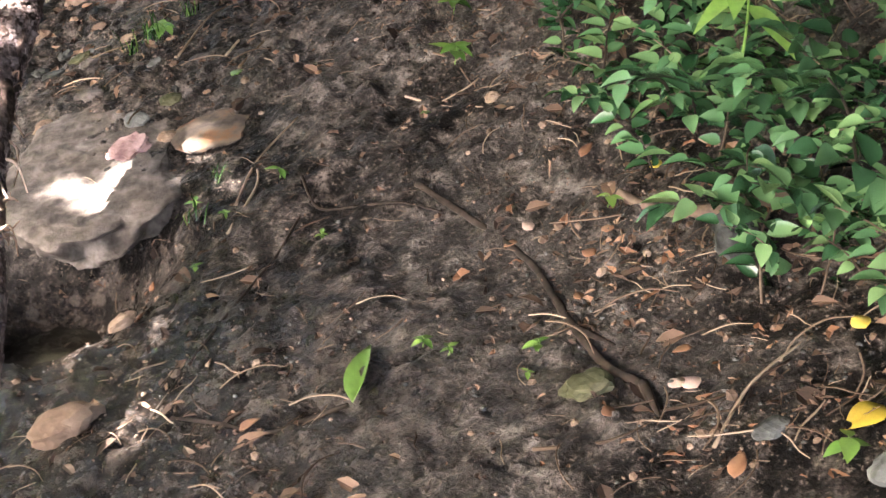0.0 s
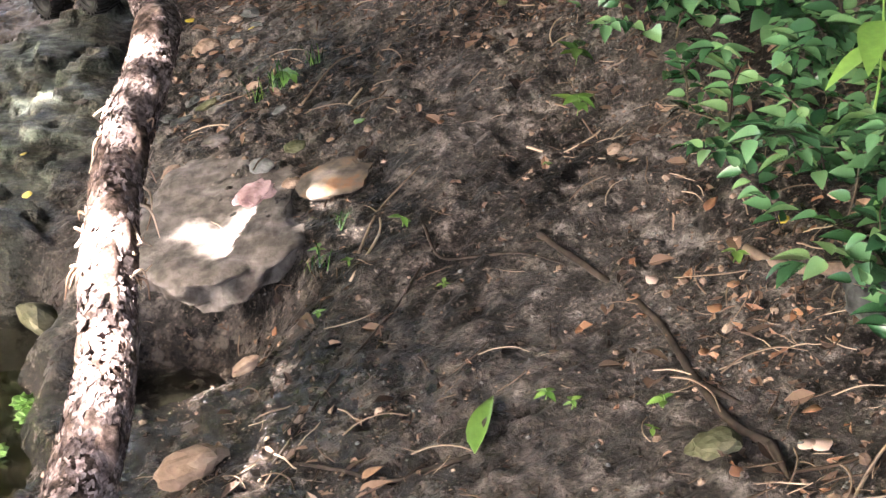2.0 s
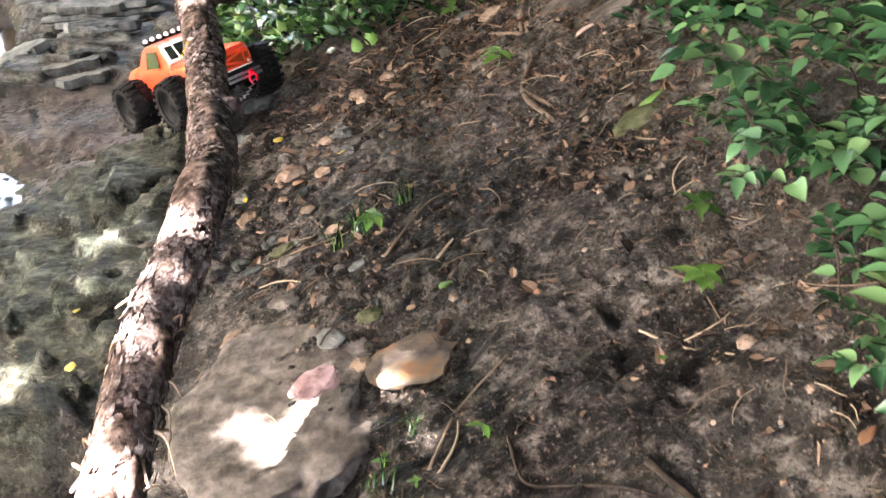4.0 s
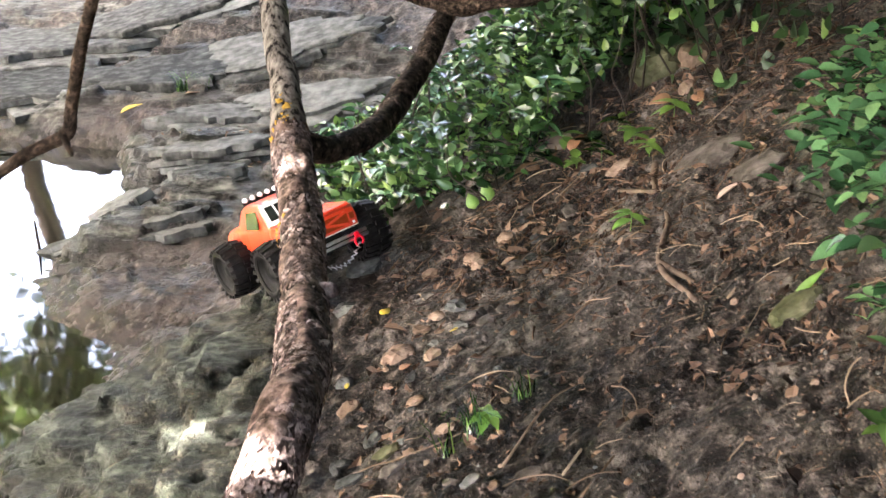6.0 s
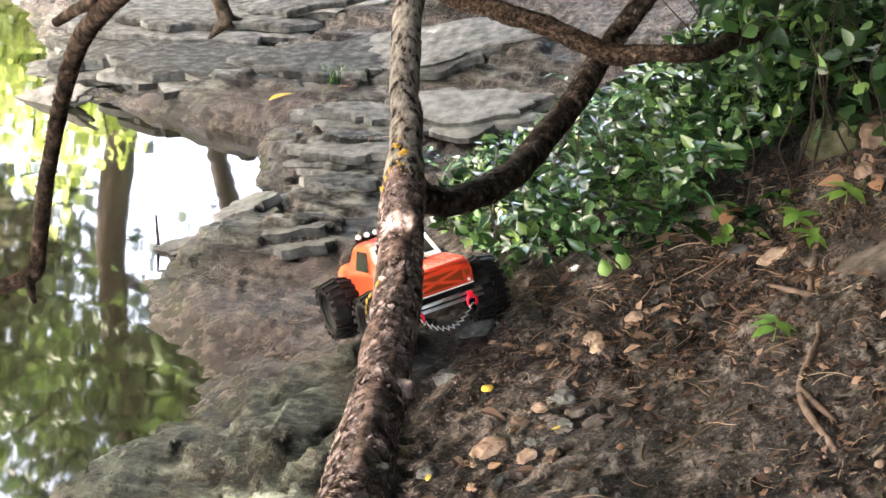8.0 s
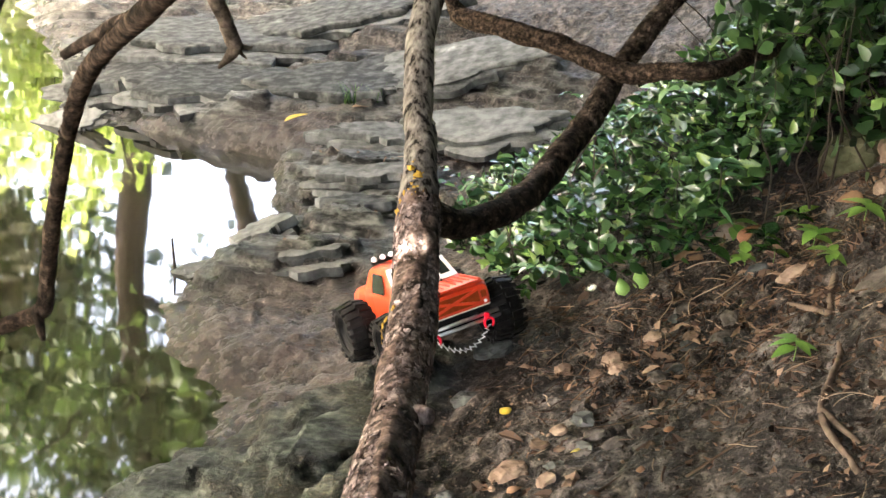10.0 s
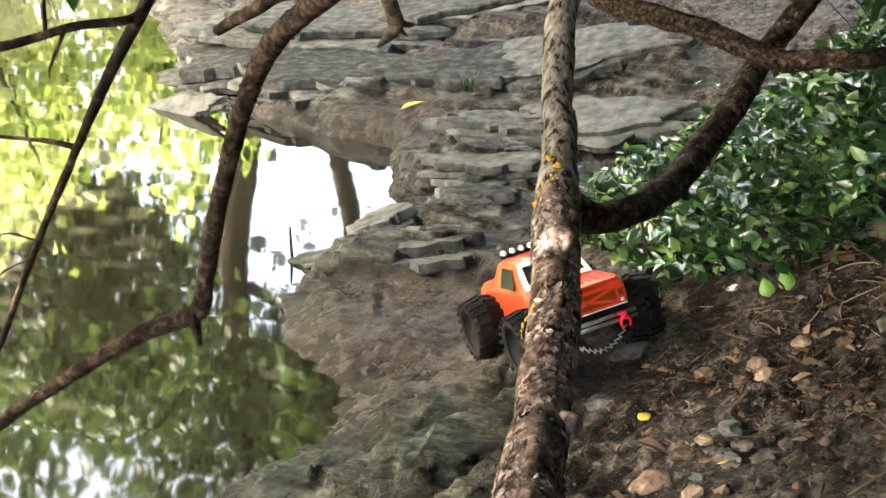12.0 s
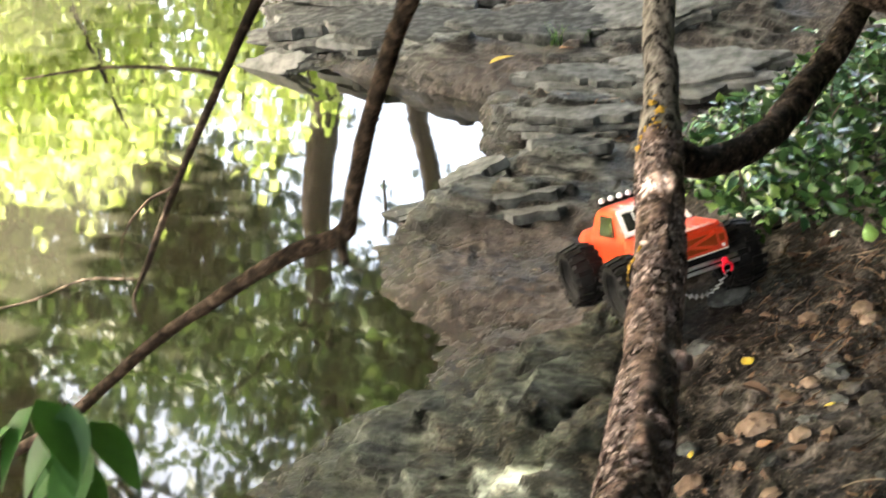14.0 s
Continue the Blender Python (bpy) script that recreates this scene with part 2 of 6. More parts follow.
def bark_material(name, stops, scale=26.0):
    m, ns, ls, b = shader(name)
    co = ns.new("ShaderNodeTexCoord")
    vor = node(ns, "ShaderNodeTexVoronoi", Scale=scale * 2.2)
    ls.new(co.outputs["Object"], vor.inputs["Vector"])
    f = noise_tex(ns, ls, scale, 6.0, rough=0.7)
    isle = ns.new("ShaderNodeNewGeometry")
    c = ramp(ns, ls, f, stops)
    cell = ramp(ns, ls, vor.outputs["Color"], [(0.2, (0.55, 0.55, 0.55)), (0.8, (1.25, 1.2, 1.2))])
    c = blend(ns, ls, 0.8, c, blend(ns, ls, 1.0, c, cell, "MULTIPLY"))
    c = blend(ns, ls, 0.8, c, blend(ns, ls, 1.0, c, ramp(ns, ls, isle.outputs["Random Per Island"], [(0, (0.20, 0.18, 0.18)), (0.5, (0.85, 0.81, 0.81)), (1, (1.50, 1.42, 1.40))]), "MULTIPLY"))
    ls.new(c, b.inputs["Base Color"])
    b.inputs["Roughness"].default_value = 0.85
    b.inputs["Specular IOR Level"].default_value = 0.03
    bump(ns, ls, b, f, 0.8, 0.006)
    return m


EARTH = ground_material()
WATER = water_material()
BARK = bark_material("flaking_bark", [(0.36, (0.009, 0.007, 0.0055)), (0.46, (0.050, 0.037, 0.030)), (0.55, (0.115, 0.086, 0.072)), (0.66, (0.22, 0.175, 0.152))])
FLAKE = bark_material("bark_flakes", [(0.34, (0.036, 0.027, 0.023)), (0.47, (0.138, 0.110, 0.100)), (0.62, (0.31, 0.262, 0.243))], 40.0)
SMOOTH_BARK = bark_material("dark_bark", [(0.36, (0.006, 0.005, 0.004)), (0.5, (0.030, 0.023, 0.017)), (0.64, (0.115, 0.090, 0.070))], 50.0)
FISSURED = simple("fissured_grey_bark", [(0.40, (0.010, 0.008, 0.0065)), (0.455, (0.080, 0.070, 0.059)), (0.56, (0.148, 0.132, 0.112)), (0.72, (0.245, 0.222, 0.192))], 75, 0.85, relief_by=1.0, depth=0.006, detail=6, stretch=(1.0, 1.0, 0.16))
LIMB_BARK = bark_material("rough_limb_bark", [(0.36, (0.008, 0.0065, 0.005)), (0.48, (0.042, 0.033, 0.025)), (0.64, (0.135, 0.110, 0.086))], 38.0)
BROWN_BARK = bark_material("brown_bark", [(0.36, (0.006, 0.005, 0.004)), (0.5, (0.034, 0.025, 0.018)), (0.66, (0.105, 0.080, 0.058))], 90.0)
GREY_BARK = bark_material("grey_bark", [(0.36, (0.012, 0.010, 0.007)), (0.48, (0.070, 0.058, 0.044)), (0.64, (0.19, 0.158, 0.125))], 34.0)
LICHEN = simple("yellow_lichen", [(0.3, (0.22, 0.12, 0.018)), (0.7, (0.38, 0.24, 0.045))], 120, 0.9)
FUNGUS = simple("pale_fungus", [(0.3, (0.20, 0.155, 0.14)), (0.7, (0.38, 0.32, 0.29))], 90, 0.8)
FIBRE = simple("torn_wood_fibre", [(0.3, (0.25, 0.16, 0.11)), (0.7, (0.55, 0.41, 0.30))], 80, 0.8, random_by=0.5)
STONE = simple("grey_stone", [(0.34, (0.014, 0.0145, 0.0135)), (0.45, (0.042, 0.0435, 0.0405)), (0.55, (0.076, 0.0785, 0.0735)), (0.70, (0.135, 0.138, 0.130))], 20, 0.75, relief_by=0.7, depth=0.006, random_by=0.25, detail=7)
TAN_STONE = simple("tan_stone", [(0.3, (0.055, 0.037, 0.026)), (0.5, (0.145, 0.102, 0.073)), (0.7, (0.27, 0.20, 0.15))], 22, 0.8, relief_by=0.6, depth=0.005, random_by=0.25, detail=7)
MOSSY = simple("mossy_stone", [(0.32, (0.02, 0.023, 0.010)), (0.5, (0.065, 0.066, 0.036)), (0.7, (0.15, 0.138, 0.095))], 16, 0.85, relief_by=0.7, depth=0.005, random_by=0.2, detail=7)
RUSTY = simple("rust_stained_stone", [(0.36, (0.030, 0.025, 0.021)), (0.46, (0.070, 0.057, 0.047)), (0.54, (0.105, 0.080, 0.060)), (0.62, (0.140, 0.075, 0.040)), (0.72, (0.16, 0.112, 0.078))], 14, 0.8, relief_by=0.5, depth=0.004, detail=7)
LITTER = simple("dead_leaves", [(0.08, (0.014, 0.010, 0.008)), (0.40, (0.050, 0.034, 0.025)), (0.66, (0.105, 0.068, 0.047)), (0.84, (0.18, 0.118, 0.080)), (0.96, (0.32, 0.25, 0.18))], 60, 0.75, relief_by=0.3, random_by=0.75)
TWIG = simple("dry_twigs", [(0.1, (0.035, 0.024, 0.017)), (0.5, (0.12, 0.085, 0.060)), (0.95, (0.36, 0.28, 0.20))], 60, 0.8, random_by=0.8)
ROOT = simple("wet_root", [(0.3, (0.010, 0.008, 0.006)), (0.7, (0.042, 0.032, 0.025))], 40, 0.6, relief_by=0.6)
PALE_ROOT = simple("pale_root", [(0.3, (0.050, 0.036, 0.026)), (0.7, (0.150, 0.112, 0.082))], 40, 0.7, relief_by=0.5)
IVY = leaf_material("ivy_green", [(0.0, (0.018, 0.056, 0.024)), (0.35, (0.052, 0.135, 0.058)), (0.75, (0.120, 0.245, 0.105)), (1.0, (0.21, 0.35, 0.14))], 0.20, 1.0, 0.16)
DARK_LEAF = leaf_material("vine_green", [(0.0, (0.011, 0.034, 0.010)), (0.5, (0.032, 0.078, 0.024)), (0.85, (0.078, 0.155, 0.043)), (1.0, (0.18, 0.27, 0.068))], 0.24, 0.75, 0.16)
# green leaves with the shade of the bank put into their colour
SHADED_LEAF = leaf_material("shade_darkened_green", [(0.0, (0.008, 0.022, 0.007)), (0.6, (0.022, 0.055, 0.017)), (0.9, (0.062, 0.125, 0.035)), (1.0, (0.15, 0.24, 0.06))], 0.36, 0.35, 0.12)
# yellow-green leaves made very pale, so sunlight is partly in their colour
SUN_BRIGHTENED = leaf_material("sun_brightened_yellow_green", [(0.0, (0.26, 0.36, 0.06)), (0.5, (0.44, 0.54, 0.13)), (1.0, (0.62, 0.68, 0.30))], 0.5, 0.15, 0.55)
SPRING = leaf_material("light_green_leaf", [(0.0, (0.12, 0.26, 0.05)), (1.0, (0.22, 0.38, 0.08))], 0.4, 0.5, 0.3)
YELLOW = leaf_material("yellow_leaf", [(0.0, (0.50, 0.36, 0.04)), (1.0, (0.62, 0.48, 0.10))], 0.5, 0.4, 0.25)
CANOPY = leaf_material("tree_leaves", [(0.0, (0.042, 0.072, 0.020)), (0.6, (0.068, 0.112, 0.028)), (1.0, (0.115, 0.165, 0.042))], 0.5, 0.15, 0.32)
HANGING = leaf_material("hanging_green_leaf", [(0.0, (0.022, 0.075, 0.014)), (1.0, (0.045, 0.125, 0.024))], 0.45, 0.2, 0.25)
BROWN_LEAF = leaf_material("brown_leaf", [(0.0, (0.12, 0.055, 0.028)), (0.6, (0.22, 0.11, 0.056)), (1.0, (0.30, 0.18, 0.11))], 0.6, 0.3, 0.1)
PALE_LEAF = leaf_material("pale_dead_leaf", [(0.0, (0.36, 0.24, 0.19)), (1.0, (0.50, 0.37, 0.31))], 0.6, 0.3, 0.1)
MUDDY_STONE = simple("muddy_slab_stone", [(0.34, (0.030, 0.025, 0.021)), (0.46, (0.064, 0.054, 0.046)), (0.56, (0.098, 0.085, 0.074)), (0.70, (0.150, 0.133, 0.118))], 24, 0.6, relief_by=0.8, depth=0.010, detail=9)
PINK_BARK = simple("pinkish_bark_piece", [(0.3, (0.15, 0.085, 0.08)), (0.7, (0.38, 0.265, 0.255))], 40, 0.6, relief_by=0.5)


# ---- building tools ----
def link_mesh(name, me, mat, parent=None, label=""):
    me.materials.append(mat)
    ob = new(name, me)
    if parent:
        ob.parent = parent
    return tagged(ob, label)


def part(name, bm, mat, parent=None, label="", smooth=False):
    me = bpy.data.meshes.new(name)
    bm.to_mesh(me)
    bm.free()
    if smooth:
        me.polygons.foreach_set("use_smooth", [True] * len(me.polygons))
    return link_mesh(name, me, mat, parent, label)


def raw(name, verts, faces, mat, parent=None, label="", smooth=True):
    me = bpy.data.meshes.new(name)
    me.from_pydata(np.asarray(verts, float).tolist(), [], [list(map(int, f)) for f in faces])
    if smooth:
        me.polygons.foreach_set("use_smooth", [True] * len(me.polygons))
    return link_mesh(name, me, mat, parent, label)


def many(name, shape, places, mat, parent=None, label="", smooth=True):
    """One mesh of many copies of a small shape (verts, faces), each at a 4 x 4 matrix."""
    v, f = np.asarray(shape[0], float), shape[1]
    m = np.asarray([np.array(p) for p in places])
    verts = np.einsum("nij,kj->nki", m[:, :3, :3], v) + m[:, None, :3, 3]
    n, k = len(m), len(v)
    loops = np.concatenate([np.asarray(q) for q in f])
    sizes = np.array([len(q) for q in f])
    me = bpy.data.meshes.new(name)
    me.vertices.add(n * k)
    me.vertices.foreach_set("co", verts.reshape(-1))
    me.loops.add(n * len(loops))
    me.loops.foreach_set("vertex_index", (loops[None] + k * np.arange(n)[:, None]).reshape(-1).astype(np.int32))
    me.polygons.add(n * len(f))
    alls = np.tile(sizes, n)
    me.polygons.foreach_set("loop_start", np.concatenate([[0], np.cumsum(alls)[:-1]]).astype(np.int32))
    me.polygons.foreach_set("use_smooth", np.full(n * len(f), smooth))
    me.update(calc_edges=True)
    return link_mesh(name, me, mat, parent, label)


def empty(name, at=(0, 0, 0)):
    ob = new(name)
    ob.location = at
    return ob


def smooth_path(points, steps=8):
    """Catmull-Rom through points of any width (x, y, z, radius)."""
    p = np.asarray(points, float)
    p = np.vstack([2 * p[0] - p[1], p, 2 * p[-1] - p[-2]])
    out = []
    for i in range(1, len(p) - 2):
        for s in np.linspace(0, 1, steps, endpoint=False):
            a, b, c, d = p[i - 1], p[i], p[i + 1], p[i + 2]
            out.append(0.5 * (2 * b + (c - a) * s + (2 * a - 5 * b + 4 * c - d) * s * s + (3 * b - a - 3 * c + d) * s**3))
    out.append(p[-2])
    return np.array(out)


def tube(points, sides=10, steps=6, rough=0.0, seed=0, cap=True, freq=30.0, twist=0.0):
    """Verts and faces of a tapering limb through (x, y, z, radius), its surface roughened."""
    c = smooth_path(points, steps) if steps > 1 else np.asarray(points, float)
    pos, rad = c[:, :3], np.maximum(c[:, 3], 0.0004)
    tan = np.gradient(pos, axis=0)
    tan /= np.linalg.norm(tan, axis=1)[:, None] + 1e-12
    a = np.cross(tan[0], (0.31, 0.2, 0.93)); a /= np.linalg.norm(a)
    verts = []
    ang = np.linspace(0, 2 * np.pi, sides, endpoint=False)
    run = 0.0
    for k in range(len(pos)):
        a = a - tan[k] * (a @ tan[k]); a /= np.linalg.norm(a)
        b = np.cross(tan[k], a)
        run += 0 if k == 0 else np.linalg.norm(pos[k] - pos[k - 1])
        r = rad[k] * np.ones(sides)
        if rough:
            u = np.cos(ang) * rad[k] * freq * 0.9 + 7.3; w = np.sin(ang) * rad[k] * freq * 0.9 + run * freq * 0.45
            r = r * (1 + rough * fbm(u, w, 3, seed) + 0.5 * rough * vnoise(u * 3.1, w * 2.2, seed + 5))
        verts.append(pos[k] + r[:, None] * (np.cos(ang)[:, None] * a + np.sin(ang)[:, None] * b))
    n = sides
    faces = [(k * n + i, k * n + (i + 1) % n, (k + 1) * n + (i + 1) % n, (k + 1) * n + i) for k in range(len(pos) - 1) for i in range(n)]
    if cap:
        faces += [tuple(range(n))[::-1], tuple((len(pos) - 1) * n + i for i in range(n))]
    return np.concatenate(verts), faces


def on_ground(x, y, lift=0.0):
    z, _ = relief(np.array([float(x)]), np.array([float(y)]))
    return Vector((x, y, float(z[0]) + lift))


def ground_normal(x, y, e=0.03):
    z = ground_z(np.array([x - e, x + e, x, x]), np.array([y, y, y - e, y + e]))
    return Vector((-(z[1] - z[0]) / (2 * e), -(z[3] - z[2]) / (2 * e), 1)).normalized()


def lying(x, y, turn=0.0, lift=0.0, tilt=0.0, scale=1.0, ztop=None):
    """A pose on the bank: up along its slope, turned about it, tilted a little, and scaled."""
    q = Vector((0, 0, 1)).rotation_difference(ground_normal(x, y)).to_matrix().to_4x4()
    at = on_ground(x, y, lift)
    return Matrix.Translation(at) @ q @ pose(0, 0, 0, tilt, 0, turn) @ Matrix.Diagonal((scale, scale, scale, 1))


def leaf_shape(length=1.0, width=0.55, fold=0.12, curl=0.18, rows=5, tip=1.0, full=0.85):
    """An ovate leaf along +y with a fold at its midrib: verts and faces."""
    v, f = [], []
    for k in range(rows + 1):
        s = k / rows
        w = width / 2 * (math.sin(math.pi * min(1, s**0.75)) ** full if 0 < s < 1 else 0.02) * (1 - 0.25 * s * tip)
        z = -curl * s * s + curl * 0.35 * s
        v += [(-w, s * length, z + fold * w), (0, s * length, z - fold * w * 0.4), (w, s * length, z + fold * w)]
    for k in range(rows):
        a = 3 * k
        f += [(a, a + 1, a + 4, a + 3), (a + 1, a + 2, a + 5, a + 4)]
    return np.array(v), f


# ---- ground and water ----
def build_ground():
    gx = np.concatenate([-np.geomspace(90, 3.5, 30), np.arange(-3.4, -1.8, 0.03), np.arange(-1.8, 1.15, 0.0085), np.arange(1.15, 2.2, 0.04), np.geomspace(2.3, 90, 26)])
    near = [0.35]
    while near[-1] < 7.6:
        near.append(near[-1] + 0.0065 * max(0.7, near[-1] + 0.7) / 2.4)
    gy = np.concatenate([-np.geomspace(90, 0.5, 22), np.arange(-0.4, 0.34, 0.05), near, np.geomspace(7.8, 120, 34)])
    x, y = np.meshgrid(gx, gy)
    z, rock = relief(x, y)
    nx, ny = len(gx), len(gy)
    idx = np.arange(nx * ny).reshape(ny, nx)
    quads = np.stack([idx[:-1, :-1], idx[:-1, 1:], idx[1:, 1:], idx[1:, :-1]], -1).reshape(-1, 4)
    me = bpy.data.meshes.new("ground")
    me.vertices.add(nx * ny)
    me.vertices.foreach_set("co", np.stack([x, y, z], -1).reshape(-1))
    me.loops.add(quads.size)
    me.loops.foreach_set("vertex_index", quads.reshape(-1).astype(np.int32))
    me.polygons.add(len(quads))
    me.polygons.foreach_set("loop_start", np.arange(0, quads.size, 4, dtype=np.int32))
    me.polygons.foreach_set("use_smooth", np.full(len(quads), True))
    me.update(calc_edges=True)
    me.attributes.new("stone", "FLOAT", "POINT").data.foreach_set("value", rock.reshape(-1))
    d = x - np.interp(y, SHORE_Y, SHORE_X)
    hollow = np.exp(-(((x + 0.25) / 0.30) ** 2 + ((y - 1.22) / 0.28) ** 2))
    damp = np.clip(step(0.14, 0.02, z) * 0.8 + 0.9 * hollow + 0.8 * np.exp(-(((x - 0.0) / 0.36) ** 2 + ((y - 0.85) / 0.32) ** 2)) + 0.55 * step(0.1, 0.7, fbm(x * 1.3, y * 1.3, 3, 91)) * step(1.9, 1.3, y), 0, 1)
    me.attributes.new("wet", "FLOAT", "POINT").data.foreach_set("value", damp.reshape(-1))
    me.attributes.new("algae", "FLOAT", "POINT").data.foreach_set("value", slab_mask(x, y).reshape(-1))
    me.attributes.new("silt", "FLOAT", "POINT").data.foreach_set("value", (step(3.0, 3.3, y) * step(0.9, 0.6, d) * step(6.0, 5.5, y)).reshape(-1))
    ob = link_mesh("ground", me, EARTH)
    return tagged(ob, "dark trampled mud bank with grey layered stone by the water", "ground", kind="structure")


build_ground()
wx = np.linspace(-70, 20, 31); wy = np.linspace(-60, 90, 51)
WX, WY = np.meshgrid(wx, wy)
wi = np.arange(WX.size).reshape(WX.shape)
raw("water", np.stack([WX, WY, 0 * WX], -1).reshape(-1, 3), np.stack([wi[:-1, :-1], wi[:-1, 1:], wi[1:, 1:], wi[1:, :-1]], -1).reshape(-1, 4), WATER)
tagged(bpy.data.objects["water"], "still murky creek water that mirrors trees and sky", "water", kind="structure")


# ---- the leaning tree ----
def rot_to(direction, up=(0, 0, 1)):
    return Vector(direction).to_track_quat("Y", "Z").to_matrix().to_4x4()


TRUNK = [(-0.50, 0.42, -0.06, 0.064), (-0.455, 0.60, 0.09, 0.056), (-0.41, 0.78, 0.215, 0.050), (-0.384, 0.90, 0.278, 0.047), (-0.368, 1.04, 0.342, 0.043), (-0.378, 1.27, 0.42, 0.042),
         (-0.372, 1.46, 0.481, 0.041), (-0.362, 1.58, 0.52, 0.042), (-0.338, 1.70, 0.565, 0.042), (-0.325, 1.85, 0.60, 0.042), (-0.335, 2.05, 0.575, 0.043), (-0.359, 2.22, 0.562, 0.045),
         (-0.385, 2.42, 0.557, 0.041), (-0.415, 2.60, 0.568, 0.043), (-0.44, 2.76, 0.596, 0.041), (-0.478, 2.92, 0.637, 0.043), (-0.505, 3.06, 0.69, 0.043)]
STEM = [(-0.505, 3.05, 0.685, 0.042), (-0.528, 3.16, 0.79, 0.034), (-0.546, 3.20, 0.838, 0.032), (-0.569, 3.30, 0.95, 0.032), (-0.571, 3.35, 1.01, 0.031),
        (-0.56, 3.44, 1.16, 0.031), (-0.60, 3.56, 1.5, 0.030), (-0.70, 3.75, 2.2, 0.026), (-0.74, 3.9, 3.2, 0.018)]
LIMB = [(-0.49, 3.06, 0.670, 0.033), (-0.44, 3.13, 0.628, 0.031), (-0.39, 3.24, 0.612, 0.031), (-0.335, 3.45, 0.608, 0.032), (-0.29, 3.68, 0.64, 0.032),
        (-0.24, 3.84, 0.70, 0.031), (-0.19, 4.00, 0.79, 0.029), (-0.09, 4.12, 0.93, 0.028), (0.03, 4.22, 1.07, 0.027), (0.2, 4.4, 1.3, 0.026), (0.5, 4.7, 1.8, 0.018)]

tree = empty("leaning_tree", (-0.50, 0.42, 0))
tagged(tree, "leaning tree with flaking pinkish brown bark and yellow lichen", "tree")


def under(ob, parent):
    """Put a part, built in world places, under a thing that stands somewhere."""
    ob.parent = parent
    ob.matrix_parent_inverse = Matrix.Translation(-parent.location)
    return ob


under(raw("trunk", *tube(TRUNK, 48, 16, 0.17, 3, freq=34), BARK), tree)
under(raw("upper_stem", *tube(STEM, 28, 12, 0.09, 9, freq=40), FISSURED, label="grey fissured upper stem"), tree)
under(raw("side_limb", *tube(LIMB, 28, 14, 0.15, 15, freq=34), LIMB_BARK, label="dark curved side limb"), tree)

FL = (np.array([(-0.5, -0.6, 0), (0.5, -0.5, 0.02), (0.62, 0.1, 0.10), (0.35, 0.62, 0.26), (-0.3, 0.55, 0.22), (-0.6, 0.05, 0.06),
                (-0.42, -0.5, -0.13), (0.42, -0.4, -0.12), (0.5, 0.1, -0.03), (0.3, 0.5, 0.12), (-0.25, 0.45, 0.08), (-0.5, 0.05, -0.06)]),
      [(0, 1, 2, 5), (5, 2, 3, 4), (6, 11, 8, 7), (11, 10, 9, 8), (0, 6, 7, 1), (1, 7, 8, 2), (2, 8, 9, 3), (3, 9, 10, 4), (4, 10, 11, 5), (5, 11, 6, 0)])


def bark_flakes(path, count, size, lift, seed, stem, mat, name):
    c = smooth_path(path, 14)
    r = np.random.default_rng(seed)
    places = []
    t = np.gradient(c[:, :3], axis=0)
    for _ in range(count):
        k = r.integers(2, len(c) - 2)
        d = Vector(t[k]).normalized()
        a = d.orthogonal().normalized()
        o = (Matrix.Rotation(r.uniform(0, 2 * math.pi), 3, d) @ a).normalized()
        if o.z < -0.75:
            continue
        s = size * r.uniform(0.45, 1.5)
        x = d.cross(o)
        turn = r.normal(0, 0.5)
        yv = (d * math.cos(turn) + x * math.sin(turn)).normalized()
        if r.random() < 0.4:
            yv = -yv
        xv = yv.cross(o)
        m = Matrix.Identity(4)
        for i, col in enumerate((xv * s * r.uniform(0.35, 0.95), yv * s * r.uniform(0.8, 2.3), o * s * r.uniform(0.5, 1.3))):
            m[0][i], m[1][i], m[2][i] = col
        m.translation = Vector(c[k, :3]) + o * (c[k, 3] * (0.97 + lift * r.random()))
        places.append(m)
    ob = many(name, FL, places, mat, smooth=False)
    under(ob, stem)
    return tagged(ob, kind="stuff")


bark_flakes(TRUNK, 12000, 0.0074, 0.10, 3, tree, FLAKE, "flaking_bark")
bark_flakes(TRUNK[4:9], 220, 0.014, 0.20, 5, tree, FLAKE, "loose_bark")
bark_flakes(STEM[:4], 260, 0.007, 0.05, 6, tree, FISSURED, "scaly_bark")
bark_flakes(LIMB[:9], 1500, 0.008, 0.06, 8, tree, LIMB_BARK, "rough_bark")


def blob(r, seed, squash=(1, 1, 1), sub=2, rough=0.25, freq=2.2):
    """A lumpy closed form: verts and faces."""
    bm = bmesh.new()
    bmesh.ops.create_icosphere(bm, subdivisions=sub, radius=1)
    for v in bm.verts:
        k = 1 + rough * noise.noise(v.co * freq + Vector((seed * 3.7, seed * 1.3, seed))) + 0.4 * rough * noise.noise(v.co * freq * 2.7 + Vector((seed, 0, 9)))
        v.co = Vector((v.co.x * squash[0], v.co.y * squash[1], v.co.z * squash[2])) * k * r
    bm.verts.ensure_lookup_table()
    out = [tuple(v.co) for v in bm.verts], [tuple(v.index for v in f.verts) for f in bm.faces]
    bm.free()
    return out


# knot, shelf fungi, lichen, torn fibres
def seat(y, out, sink=0.9):
    """A place on the trunk's skin at a given y, in the direction out from its core."""
    t = np.array(TRUNK)
    c = [np.interp(y, t[:, 1], t[:, i]) for i in (0, 2, 3)]
    return Vector((c[0], y, c[1])) + Vector(out).normalized() * c[2] * sink


